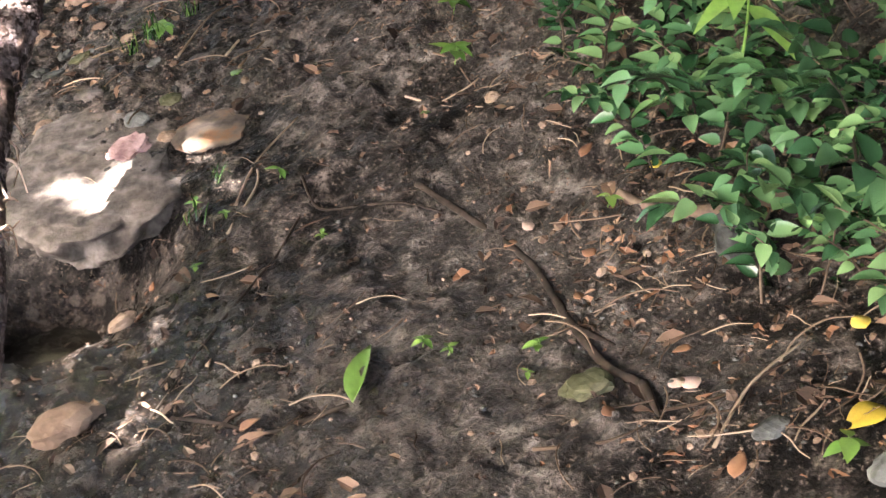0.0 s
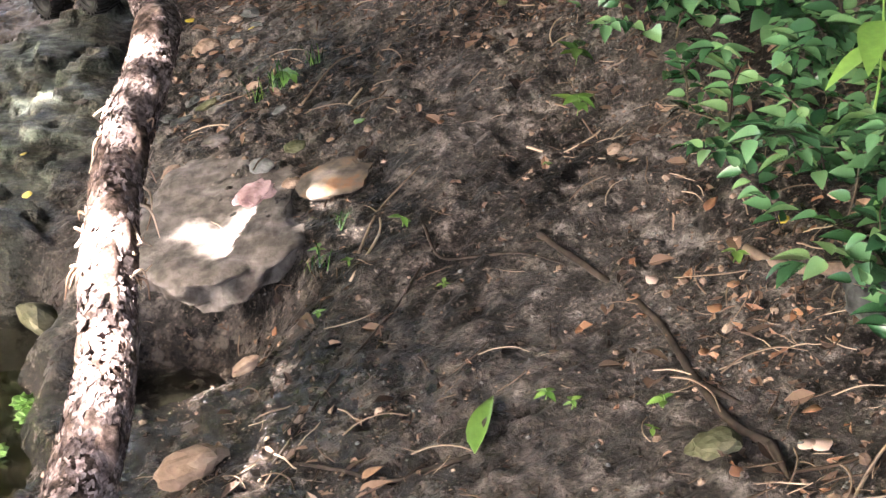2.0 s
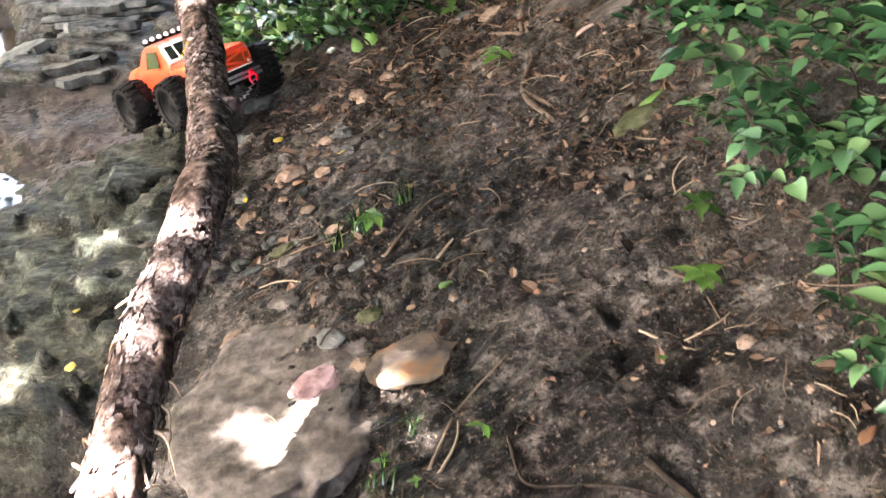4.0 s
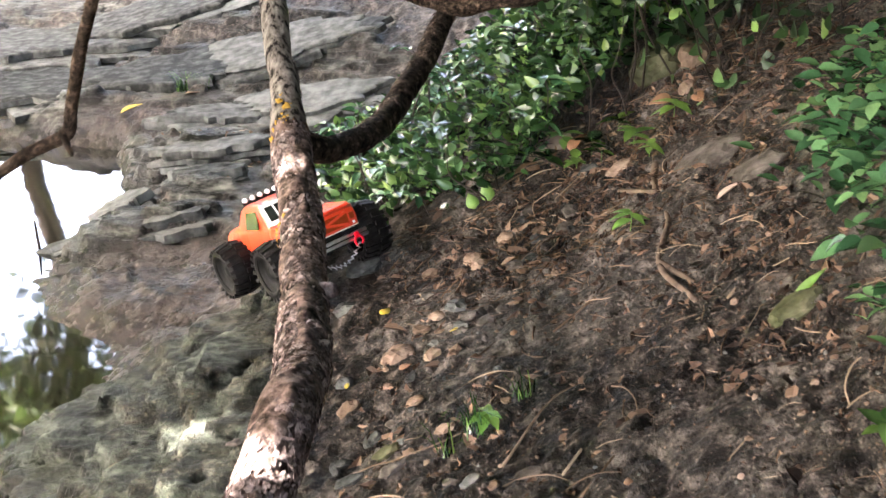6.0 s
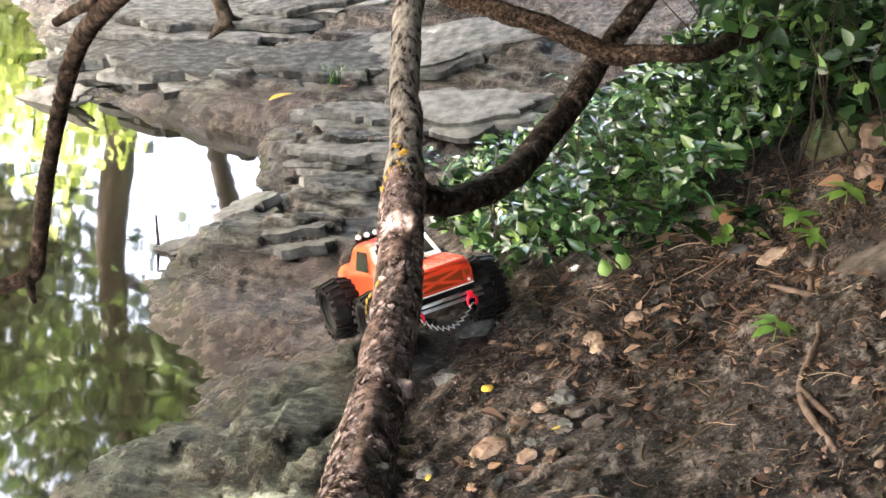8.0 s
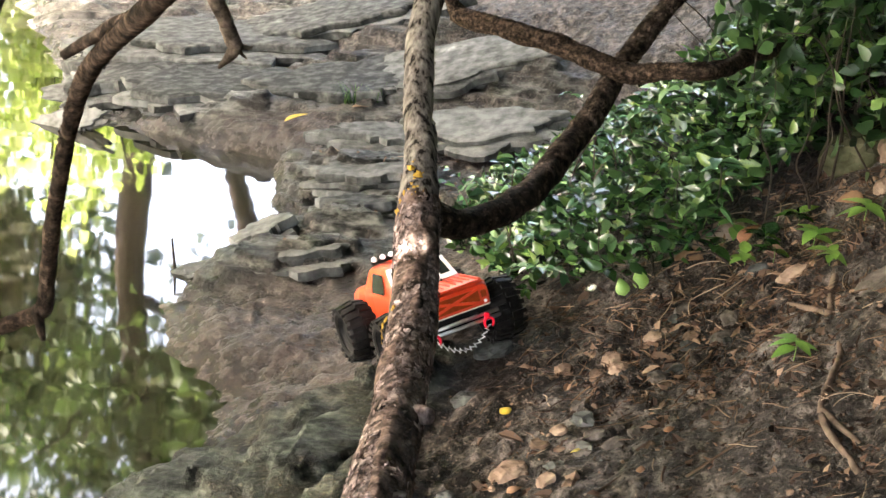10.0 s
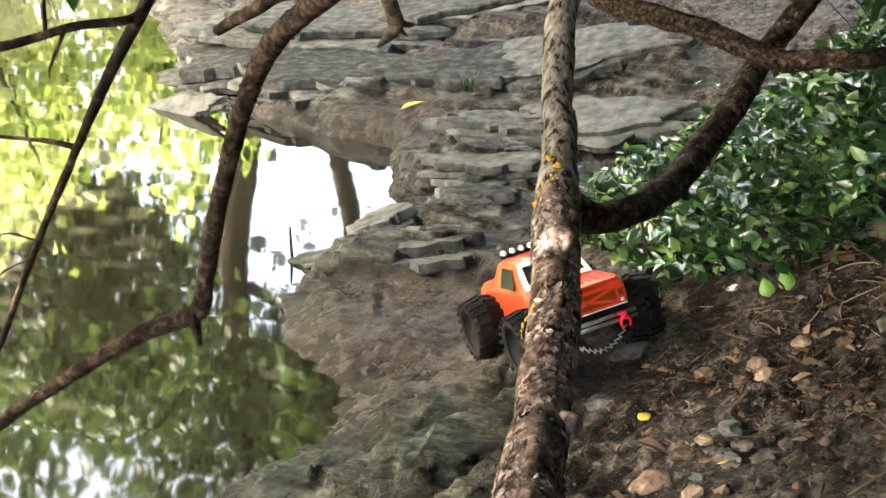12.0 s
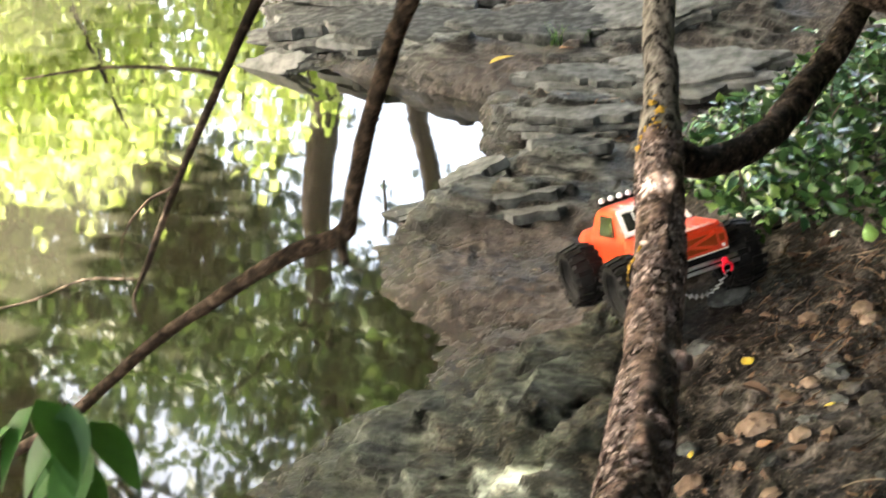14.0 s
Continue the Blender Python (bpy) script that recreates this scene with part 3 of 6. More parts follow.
knot = raw("knot", *blob(0.021, 2, (1, 0.75, 1.05), 3, 0.5), FLAKE)
knot.location = seat(1.84, (0.15, -0.75, 0.65))
under(knot, tree)
hole = raw("knot_hole", *blob(0.011, 3, (1, 0.6, 1.3)), SMOOTH_BARK, label="dark hole in the knot")
hole.location = seat(1.832, (0.16, -0.8, 0.64), 1.32)
under(hole, tree)
r2 = np.random.default_rng(12)
for k, (y, ox, oz, r) in enumerate([(1.80, 0.25, 0.35, .012), (1.795, -0.2, 0.3, .009), (1.775, 0.5, 0.2, .011), (2.16, 0.9, 0.7, .015), (1.765, 0.1, 0.5, .008), (1.755, -0.35, 0.55, .008), (1.83, 0.6, 0.6, .008), (1.90, -0.3, 0.8, .008), (2.26, 0.8, 0.9, .011), (2.02, 0.7, 0.9, .010), (1.74, 0.3, 0.4, .007), (1.69, -0.5, 0.8, .008)]):
    at = seat(y, (ox, -0.6, oz), 1.04)
    under(raw("bracket_fungus", *blob(r, r2.integers(50), (1.25, 0.8, 0.32), 2, 0.5), FUNGUS, label="small pale bracket fungus"), tree).location = at
for k in range(64):
    if k < 46:
        y = 2.99 + 0.14 * r2.random() ** 1.6; i = (y - 3.03) / 0.13; centre, rad = Vector((-0.505 - 0.02 * i, y, 0.685 + 0.115 * i)), 0.053 - 0.012 * i
        o = Vector((r2.normal(0.0, 0.32), -0.85, r2.normal(0.25, 0.3))).normalized()
    else:
        y = r2.uniform(2.67, 2.75); centre, rad = Vector((-0.43, y, 0.585)), 0.055
        o = Vector((-0.8, -0.35, r2.normal(0.25, 0.3))).normalized()
    ob = raw("lichen_patch", *blob(0.0015 + 0.0060 * r2.random() ** 3.0, k, (r2.uniform(0.5, 1.7), 1, 0.16), 2, 1.2, 4.5), LICHEN)
    ob.matrix_world = Matrix.Translation(centre + o * rad * 0.92) @ o.to_track_quat("Z", "Y").to_matrix().to_4x4()
    under(ob, tree)
for k in range(34):
    y = r2.uniform(1.18, 1.62)
    i = np.interp(y, [p[1] for p in TRUNK], range(len(TRUNK))); a = np.array(TRUNK[int(i)]); b = np.array(TRUNK[min(int(i) + 1, len(TRUNK) - 1)]); c = a + (b - a) * (i - int(i))
    side = 1 if r2.random() < 0.6 else -1
    st = c[:3] + np.array([side * c[3] * 0.8, 0, c[3] * r2.uniform(0.1, 0.7)])
    ln = r2.uniform(0.02, 0.065)
    mid = st + np.array([side * ln * 0.4, r2.normal(0, 0.02), ln * r2.uniform(-0.3, 0.2)])
    en = mid + np.array([side * ln * r2.uniform(-0.1, 0.3), r2.normal(0, 0.03), -ln * r2.uniform(0.2, 0.9)])
    under(raw("bark_strip", *tube([(*st, 0.0032), (*mid, 0.0022), (*en, 0.0008)], 5, 4, 0.2, k), FIBRE), tree)
# a stub on the trunk's inland side
under(raw("broken_stub", *tube([(-0.40, 2.42, 0.56, 0.022), (-0.345, 2.40, 0.575, 0.016), (-0.325, 2.39, 0.58, 0.013)], 12, 4, 0.2, 3), FLAKE, label="short broken stub"), tree)


# ---- branches that hang across the view ----
def branch(name, label, path, mat, sides=12, rough=0.12, twigs=(), seed=0):
    ob = empty(name, path[0][:3])
    tagged(ob, label, "branch")
    under(raw("stem", *tube(path, sides, 10, rough, seed, freq=60), mat), ob)
    for t in twigs:
        under(raw("twig", *tube(t, 7, 8, 0.1, seed), mat), ob)
    return ob


ARCH = [(-1.35, 1.40, 0.82, 0.0045), (-1.00, 1.44, 0.83, 0.0048), (-0.80, 1.48, 0.872, 0.0052), (-0.646, 1.50, 1.002, 0.0057), (-0.578, 1.50, 1.055, 0.0060), (-0.526, 1.51, 1.092, 0.0061), (-0.497, 1.52, 1.105, 0.0064), (-0.474, 1.523, 1.117, 0.0071), (-0.465, 1.52, 1.146, 0.0064),
              (-0.437, 1.49, 1.215, 0.0064), (-0.391, 1.44, 1.304, 0.0064), (-0.356, 1.40, 1.353, 0.0065), (-0.32, 1.36, 1.385, 0.0065), (-0.279, 1.31, 1.413, 0.0065), (-0.18, 1.2, 1.48, 0.0067), (0.1, 1.0, 1.7, 0.0077), (0.6, 0.9, 2.5, 0.0108)]
arc = branch("arching_branch", "bare brown branch that arches and bends sharply over the water",
             ARCH, BROWN_BARK, 16, 0.14, seed=4,
             twigs=[[(-0.478, 1.522, 1.118, 0.0055), (-0.470, 1.512, 1.104, 0.0039), (-0.466, 1.508, 1.096, 0.0020)]])
branch("dark_hanging_branch", "thin dark branch with side twigs hanging over the water",
       [(-0.738, 1.62, 0.948, 0.0012), (-0.744, 1.62, 0.972, 0.0018), (-0.726, 1.62, 1.01, 0.0027), (-0.667, 1.60, 1.115, 0.0033), (-0.602, 1.577, 1.219, 0.0041), (-0.548, 1.55, 1.296, 0.0043), (-0.486, 1.50, 1.361, 0.0047), (-0.40, 1.42, 1.45, 0.0051), (-0.2, 1.3, 1.7, 0.0062), (0.1, 1.2, 2.4, 0.0086)], SMOOTH_BARK, 12, 0.12, seed=8,
       twigs=[[(-0.602, 1.577, 1.219, 0.0031), (-0.64, 1.578, 1.221, 0.0020), (-0.72, 1.58, 1.215, 0.0016), (-0.80, 1.57, 1.20, 0.0008)],
              [(-0.475, 1.49, 1.370, 0.0038), (-0.469, 1.45, 1.359, 0.0034), (-0.496, 1.42, 1.357, 0.0032), (-0.537, 1.40, 1.345, 0.0030), (-0.62, 1.37, 1.33, 0.0026)],
              [(-0.50, 1.418, 1.357, 0.0016), (-0.515, 1.42, 1.33, 0.0011), (-0.53, 1.44, 1.315, 0.0006)], [(-0.51, 1.41, 1.355, 0.0016), (-0.50, 1.40, 1.385, 0.0011), (-0.48, 1.40, 1.41, 0.0006)],
              [(-0.738, 1.62, 0.995, 0.0014), (-0.80, 1.62, 0.985, 0.0013), (-0.86, 1.62, 0.955, 0.0012), (-0.90, 1.60, 0.945, 0.0018)],
              [(-0.672, 1.60, 1.105, 0.0016), (-0.705, 1.60, 1.085, 0.0014), (-0.735, 1.60, 1.045, 0.0012), (-0.745, 1.61, 0.99, 0.0008)],
              [(-0.66, 1.60, 1.12, 0.0012), (-0.69, 1.60, 1.125, 0.0010), (-0.71, 1.60, 1.118, 0.0006)]])
branch("snapped_twig", "short snapped branch end with splayed broken tips",
       [(-0.468, 1.95, 1.279, 0.009), (-0.464, 1.957, 1.262, 0.0085), (-0.462, 1.96, 1.252, 0.0075), (-0.472, 1.955, 1.238, 0.004), (-0.480, 1.95, 1.229, 0.0015)], GREY_BARK, 12, 0.2, seed=11,
       twigs=[[(-0.462, 1.96, 1.254, 0.005), (-0.452, 1.97, 1.25, 0.003), (-0.447, 1.972, 1.251, 0.0012)], [(-0.462, 1.96, 1.252, 0.004), (-0.457, 1.965, 1.243, 0.002), (-0.453, 1.968, 1.238, 0.001)],
              [(-0.468, 1.95, 1.279, 0.009), (-0.475, 1.93, 1.33, 0.010), (-0.46, 1.90, 1.45, 0.011), (-0.38, 1.9, 2.3, 0.015)]])
branch("thin_dark_stick", "straight thin dark stick pointing down over the stones", [(-0.585, 1.80, 1.269, 0.0055), (-0.55, 1.78, 1.289, 0.006), (-0.51, 1.75, 1.312, 0.0065), (-0.40, 1.68, 1.39, 0.007), (-0.2, 1.6, 1.7, 0.009)], SMOOTH_BARK, 10, 0.1, seed=13)
BOUGH = [(-0.585, 3.66, 0.985, 0.0085), (-0.56, 3.63, 0.975, 0.0200), (-0.532, 3.60, 0.966, 0.0225), (-0.447, 3.55, 0.962, 0.0225), (-0.302, 3.50, 0.942, 0.0225), (-0.191, 3.45, 0.916, 0.0235), (-0.125, 3.45, 0.900, 0.0235), (-0.06, 3.43, 0.915, 0.0195), (0.02, 3.42, 0.925, 0.0185), (0.07, 3.48, 0.92, 0.0185), (0.14, 3.66, 0.92, 0.020), (0.30, 3.95, 0.90, 0.0255)]
bough = branch("dark_bare_bough", "thick dark bough reaching out of the thicket",
       BOUGH, BROWN_BARK, 20, 0.17, seed=17,
       twigs=[[(-0.56, 3.63, 0.975, 0.0170), (-0.575, 3.60, 1.03, 0.0136), (-0.57, 3.56, 1.12, 0.0102)]])


bark_flakes(ARCH[2:15], 1500, 0.0022, 0.04, 21, arc, BROWN_BARK, "scaly_bark")
bark_flakes(BOUGH[1:10], 1300, 0.0060, 0.05, 22, bough, BROWN_BARK, "scaly_bark")


# ---- far trees, canopy ----
def crown_places(centre, radii, count, size, seed, hollow=0.5, clumps=40):
    r = np.random.default_rng(seed)
    hubs = r.normal(0, 1, (clumps, 3))
    hubs /= np.linalg.norm(hubs, axis=1)[:, None]
    hubs *= r.uniform(hollow, 1.0, (clumps, 1))
    pick = hubs[r.integers(0, clumps, count)] + r.normal(0, 0.16, (count, 3))
    pos = np.array(centre) + pick * np.array(radii)
    q = r.normal(0, 1, (count, 4)); q /= np.linalg.norm(q, axis=1)[:, None]
    w, x, y, z = q.T
    rot = np.stack([np.stack([1 - 2 * (y * y + z * z), 2 * (x * y - z * w), 2 * (x * z + y * w)], -1), np.stack([2 * (x * y + z * w), 1 - 2 * (x * x + z * z), 2 * (y * z - x * w)], -1), np.stack([2 * (x * z - y * w), 2 * (y * z + x * w), 1 - 2 * (x * x + y * y)], -1)], 1)
    m = np.zeros((count, 4, 4)); m[:, 3, 3] = 1
    m[:, :3, :3] = rot * (size * r.uniform(0.6, 1.3, count))[:, None, None]
    m[:, :3, 3] = pos
    return m


BIG_LEAF = (np.array([(0, 0, 0), (0.36, 0.45, 0.10), (0, 1, -0.08), (-0.36, 0.45, 0.10)]), [(0, 1, 2), (0, 2, 3)])


def far_tree(x, y, height, radius, crown_low, count, size, seed, trunk=0.16, label="tall leafy tree on the far bank", squash=1.0):
    z0 = float(ground_z(x, y))
    ob = empty("tree", (x, y, z0))
    tagged(ob, label, "tree", "trees across the water")
    lean = random.Random(seed)
    top = (x + lean.uniform(-.6, .6), y + lean.uniform(-.6, .6), z0 + height * 0.85)
    under(raw("trunk", *tube([(x, y, z0 - 0.2, trunk * 1.25), (x + lean.uniform(-.15, .15), y, z0 + 1.2, trunk), (x + lean.uniform(-.3, .3), y, z0 + height * 0.25, trunk * 0.85), (x + lean.uniform(-.35, .35), y, z0 + height * 0.45, trunk * 0.8), (*top, trunk * 0.2)], 14, 8, 0.1, seed, freq=12), SMOOTH_BARK), ob)
    for k in range(6):
        zz = z0 + crown_low + (height - crown_low) * (0.05 + 0.12 * k)
        a = lean.uniform(0, 6.28)
        e = radius * lean.uniform(0.5, 0.8)
        under(raw("limb", *tube([(x, y, zz, trunk * 0.45), (x + e * 0.5 * math.cos(a), y + e * 0.5 * math.sin(a), zz + 0.5, trunk * 0.3), (x + e * math.cos(a), y + e * math.sin(a), zz + 1.1, trunk * 0.08)], 8, 5, 0.1, seed + k, freq=12), SMOOTH_BARK), ob)
    mid = z0 + (height + crown_low) / 2
    under(many("crown", BIG_LEAF, crown_places((x, y, mid), (radius, radius * squash, (height - crown_low) / 2), count, size, seed), CANOPY), ob)
    return ob


for k, (x, y, h, rad, low, n, s) in enumerate([(-7.3, 15.8, 12.0, 2.2, 5.2, 6000, 0.20), (-12.6, 16.6, 8.2, 3.0, 3.6, 8000, 0.22), (-18.6, 13.2, 7.2, 3.0, 2.6, 15000, 0.22), (-20.0, 6.5, 6.6, 3.0, 2.4, 15000, 0.22), (-13.0, 20.0, 10.5, 4.0, 3.0, 7500, 0.26), (-19.0, 17.5, 9.0, 3.6, 3.0, 13000, 0.26),
                                               (-2.0, 17.5, 10.5, 3.0, 6.2, 7000, 0.24), (-5.0, 16.6, 12.5, 2.4, 5.2, 9000, 0.20), (2.8, 14.0, 9.0, 3.0, 2.2, 9000, 0.24), (5.5, 9.0, 9.0, 3.0, 1.4, 9000, 0.24), (-21.0, 0.5, 6.6, 3.2, 2.2, 18000, 0.24), (5.0, 3.0, 9.0, 2.6, 2.2, 7000, 0.24), (-6.5, 17.4, 11.0, 1.7, 4.6, 5000, 0.20)]):
    far_tree(x, y, h, rad, low, n, s, 30 + k, 0.24 if k == 0 else 0.17)
for k, (x, y, w, h, n) in enumerate([(-9.3, 12.4, 1.9, 2.4, 7000), (-11.8, 10.8, 2.0, 2.5, 8000), (-7.1, 14.2, 1.05, 2.4, 4600), (-13.6, 8.2, 2.1, 2.5, 8000), (-14.6, 4.6, 2.2, 2.4, 7000), (-15.0, 1.0, 2.4, 2.3, 6000), (-15.0, -3.4, 2.6, 2.2, 4000), (-10.2, 14.4, 2.2, 2.7, 7000), (-5.6, 15.6, 1.3, 0.9, 1500), (-3.0, 15.8, 1.6, 0.8, 1500)]):
    z0 = float(ground_z(x, y))
    bush = empty("bush", (x, y, z0))
    tagged(bush, "yellow-green bush on the far bank, leaf colour brightened to look sunlit", "bush", "bushes across the water")
    for j in range(5):
        a = j * 1.26 + k
        under(raw("stem", *tube([(x, y, z0 - 0.1, 0.05), (x + 0.4 * w * math.cos(a), y + 0.4 * w * math.sin(a), z0 + h * 0.7, 0.03), (x + 0.7 * w * math.cos(a), y + 0.7 * w * math.sin(a), z0 + h * 1.3, 0.01)], 7, 5, 0, 0), SMOOTH_BARK), bush)
    under(many("foliage", BIG_LEAF, crown_places((x, y, z0 + h * 0.8), (w, w, h * 0.74), int(n * 0.5), 0.19, 70 + k, 0.35, 60), SUN_BRIGHTENED), bush)

# undergrowth along the far shore, its sunlit look put into the leaf colour
rg = np.random.default_rng(64)
ga, gr_ = rg.uniform(math.radians(92), math.radians(196), 15000), rg.uniform(10.9, 12.4, 15000)
ux, uy = -2 + gr_ * np.cos(ga), 4 + gr_ * np.sin(ga)
lush = ux < -4.6
ux, uy = ux[lush], uy[lush]
mu = crown_places((0, 0, 0), (1, 1, 1), len(ux), 0.20, 65)
mu[:, :3, 3] = np.stack([ux, uy, ground_z(ux, uy) + 1.3 * rg.random(len(ux)) ** 1.5 * (0.6 + 0.5 * fbm(ux * 0.8, uy * 0.8, 2, 66))], 1)
tagged(many("undergrowth", BIG_LEAF, mu, SUN_BRIGHTENED), "yellow-green weeds along the far shore, leaf colour brightened to look sunlit", "undergrowth", kind="stuff")

# the crown overhead, with the gaps through which the sun falls
GAPS = [(-0.33, 1.69, 0.26, 0.045), (-0.25, 1.72, 0.27, 0.03), (-0.38, 1.66, 0.24, 0.04), (-0.29, 1.60, 0.25, 0.0), (-0.22, 1.35, 0.13, 0.075), (-0.66, 2.57, 0.2, 0.085), (-0.60, 2.61, 0.2, 0.06), (-0.73, 2.52, 0.17, 0.075),
        (-0.76, 2.05, 0.15, 0.11), (-0.86, 1.95, 0.12, 0.09), (-0.36, 1.66, 0.58, 0.03), (-0.38, 1.54, 0.57, 0.055), (-0.38, 1.36, 0.50, 0.07), (-0.35, 1.78, 0.62, 0.005), (-0.38, 1.17, 0.43, 0.055), (-0.38, 1.06, 0.40, 0.03), (-0.40, 0.93, 0.33, 0.05), (-0.47, 2.86, 0.66, 0.05), (-0.36, 2.25, 0.62, 0.005), (-0.56, 0.72, 0.2, 0.09)]
# tree added out of view; its crown is spread wide to darken the bank
crown_tree = empty("tree", (1.9, -1.6, float(ground_z(1.9, -1.6))))
tagged(crown_tree, "large tree added to shade the bank, its crown mirrored in the water", "tree")
zb = crown_tree.location.z
under(raw("trunk", *tube([(1.9, -1.6, zb - 0.2, 0.30), (1.85, -1.5, zb + 1.5, 0.24), (1.5, -1.0, 3.6, 0.20), (0.6, 0.6, 5.0, 0.14), (-0.8, 2.4, 5.3, 0.10), (-2.0, 4.5, 5.4, 0.05)], 18, 8, 0.1, 5, freq=10), GREY_BARK), crown_tree)
for limb in ([(1.5, -1.0, 3.6, 0.14), (0.2, 1.6, 4.6, 0.11), (-2.2, 5.2, 4.9, 0.08), (-4.6, 8.6, 4.7, 0.03)], [(1.85, -1.5, 3.0, 0.15), (-0.6, -0.9, 4.3, 0.11), (-3.6, 0.2, 4.8, 0.07), (-6.6, 3.6, 4.6, 0.03)]):
    under(raw("limb", *tube(limb, 12, 8, 0.1, 6, freq=10), GREY_BARK), crown_tree)
rc = np.random.default_rng(99)
N = 215000
cx = rc.uniform(-8.6, 5.0, N); cy = rc.uniform(-5.5, 10.5, N); cz = rc.uniform(3.7, 5.2, N)
pos = np.stack([cx, cy, cz], 1)
dense = (cx > np.where(cy > 4.4, -7.2, -5.7)) & (cy < 7.4)
clumps = fbm(cx * 0.75, cy * 0.75, 3, 44) + 0.5 * vnoise(cx * 2.6, cy * 2.6, 45)
keep = (dense | (clumps > 0.9)) & (cy < np.maximum(7.2 - 1.0 * (cx + 1.0), np.where(cx > 0.3, 7.0, 0)))
sd = np.array(SUN_DIR)
for gx_, gy_, gz_, gr in GAPS:
    off = pos - np.array((gx_, gy_, gz_))
    keep &= np.linalg.norm(off - (off @ sd)[:, None] * sd, axis=1) > gr + 0.07
m = crown_places((0, 0, 0), (1, 1, 1), N, 0.21, 101)
m[:, :3, 3] = pos
flat = rc.uniform(0.25, 1, N)[:, None]
m[:, 2, :3] *= flat
under(many("crown", BIG_LEAF, m[keep], CANOPY), crown_tree)


# ---- the toy truck ----
PAINT = simple("orange_paint", [(0.3, (0.50, 0.036, 0.012)), (0.7, (0.60, 0.050, 0.015))], 160, 0.28, relief_by=0.02, spec=0.5)
PAINT.node_tree.nodes["Principled BSDF"].inputs["Coat Weight"].default_value = 0.3
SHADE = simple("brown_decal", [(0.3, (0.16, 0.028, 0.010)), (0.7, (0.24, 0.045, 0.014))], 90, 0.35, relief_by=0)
WHITE = simple("white_trim", [(0.3, (0.66, 0.66, 0.63)), (0.7, (0.78, 0.78, 0.75))], 60, 0.4, relief_by=0)
GLASS = simple("dark_window", [(0.3, (0.012, 0.016, 0.014)), (0.7, (0.022, 0.028, 0.024))], 30, 0.08, relief_by=0, spec=0.5)
BLACK = simple("black_plastic", [(0.3, (0.003, 0.003, 0.003)), (0.7, (0.008, 0.008, 0.008))], 80, 0.55, spec=0.10)
RUBBER = simple("muddy_rubber", [(0.40, (0.004, 0.004, 0.004)), (0.58, (0.010, 0.0095, 0.009)), (0.70, (0.026, 0.020, 0.016))], 35, 0.55, relief_by=0.3, spec=0.10)
STEEL = simple("grey_metal", [(0.3, (0.45, 0.47, 0.50)), (0.7, (0.62, 0.64, 0.66))], 90, 0.32, 0.85, relief_by=0.05)
RED = simple("red_plastic", [(0.3, (0.62, 0.012, 0.035)), (0.7, (0.75, 0.02, 0.05))], 90, 0.35, relief_by=0)
LAMP = simple("lamp_lens", [(0.3, (0.72, 0.72, 0.74)), (0.7, (0.85, 0.85, 0.86))], 60, 0.2, relief_by=0, spec=0.5)

truck = empty("toy_truck")
tagged(truck, "orange radio-controlled monster truck with white window frame and muddy tyres", "toy truck")

BODY_Y = [-0.212, -0.205, -0.185, -0.145, -0.105, -0.078, -0.022, 0.00, 0.075, 0.095, 0.128, 0.150, 0.190, 0.208, 0.214]
TOP_Z = [0.158, 0.1665, 0.168, 0.168, 0.168, 0.169, 0.223, 0.2265, 0.2265, 0.219, 0.178, 0.176, 0.170, 0.160, 0.145]
TOP_W = [0.082, 0.084, 0.084, 0.083, 0.081, 0.079, 0.066, 0.066, 0.066, 0.068, 0.078, 0.080, 0.082, 0.078, 0.070]
SHO_Z = [0.150, 0.158, 0.161, 0.161, 0.161, 0.162, 0.163, 0.163, 0.163, 0.163, 0.166, 0.164, 0.158, 0.148, 0.136]
SHO_W = [0.090, 0.092, 0.098, 0.102, 0.097, 0.089, 0.087, 0.087, 0.087, 0.088, 0.090, 0.097, 0.099, 0.092, 0.078]
LOW_Z = [0.112, 0.108, 0.122, 0.142, 0.120, 0.100, 0.098, 0.098, 0.098, 0.098, 0.104, 0.138, 0.128, 0.108, 0.112]
LOW_W = [0.088, 0.091, 0.098, 0.103, 0.097, 0.090, 0.089, 0.089, 0.089, 0.090, 0.092, 0.099, 0.100, 0.090, 0.076]


def truck_body():
    ys = np.unique(np.concatenate([np.linspace(-0.212, 0.214, 72), BODY_Y]))
    rows, faces = [], []
    f = lambda t: np.interp(ys, BODY_Y, t)
    tz, tw, sz, sw, lz, lw = map(f, (TOP_Z, TOP_W, SHO_Z, SHO_W, LOW_Z, LOW_W))
    for k, y in enumerate(ys):
        half = [(lw[k] * 0.985, lz[k]), (lw[k], lz[k] + 0.004), ((lw[k] + sw[k]) / 2 + 0.0015, (lz[k] + sz[k]) / 2), (sw[k], sz[k] - 0.006), (sw[k] - 0.002, sz[k]),
                (sw[k] - 0.006, sz[k] + 0.003), ((tw[k] + 0.006), tz[k] - 0.006 if tz[k] > 0.175 else tz[k] - 0.003), (tw[k] + 0.002, tz[k] - 0.0015), (tw[k] - 0.004, tz[k]), (tw[k] * 0.5, tz[k] + 0.001)]
        rows += [(-w, y, z) for w, z in half] + [(0, y, tz[k] + 0.0015)] + [(w, y, z) for w, z in half[::-1]]
    n = 21
    for k in range(len(ys) - 1):
        faces += [(k * n + i, k * n + i + 1, (k + 1) * n + i + 1, (k + 1) * n + i) for i in range(n - 1)]
    faces += [tuple(range(n)), tuple((len(ys) - 1) * n + i for i in range(n))[::-1]]
    return rows, faces


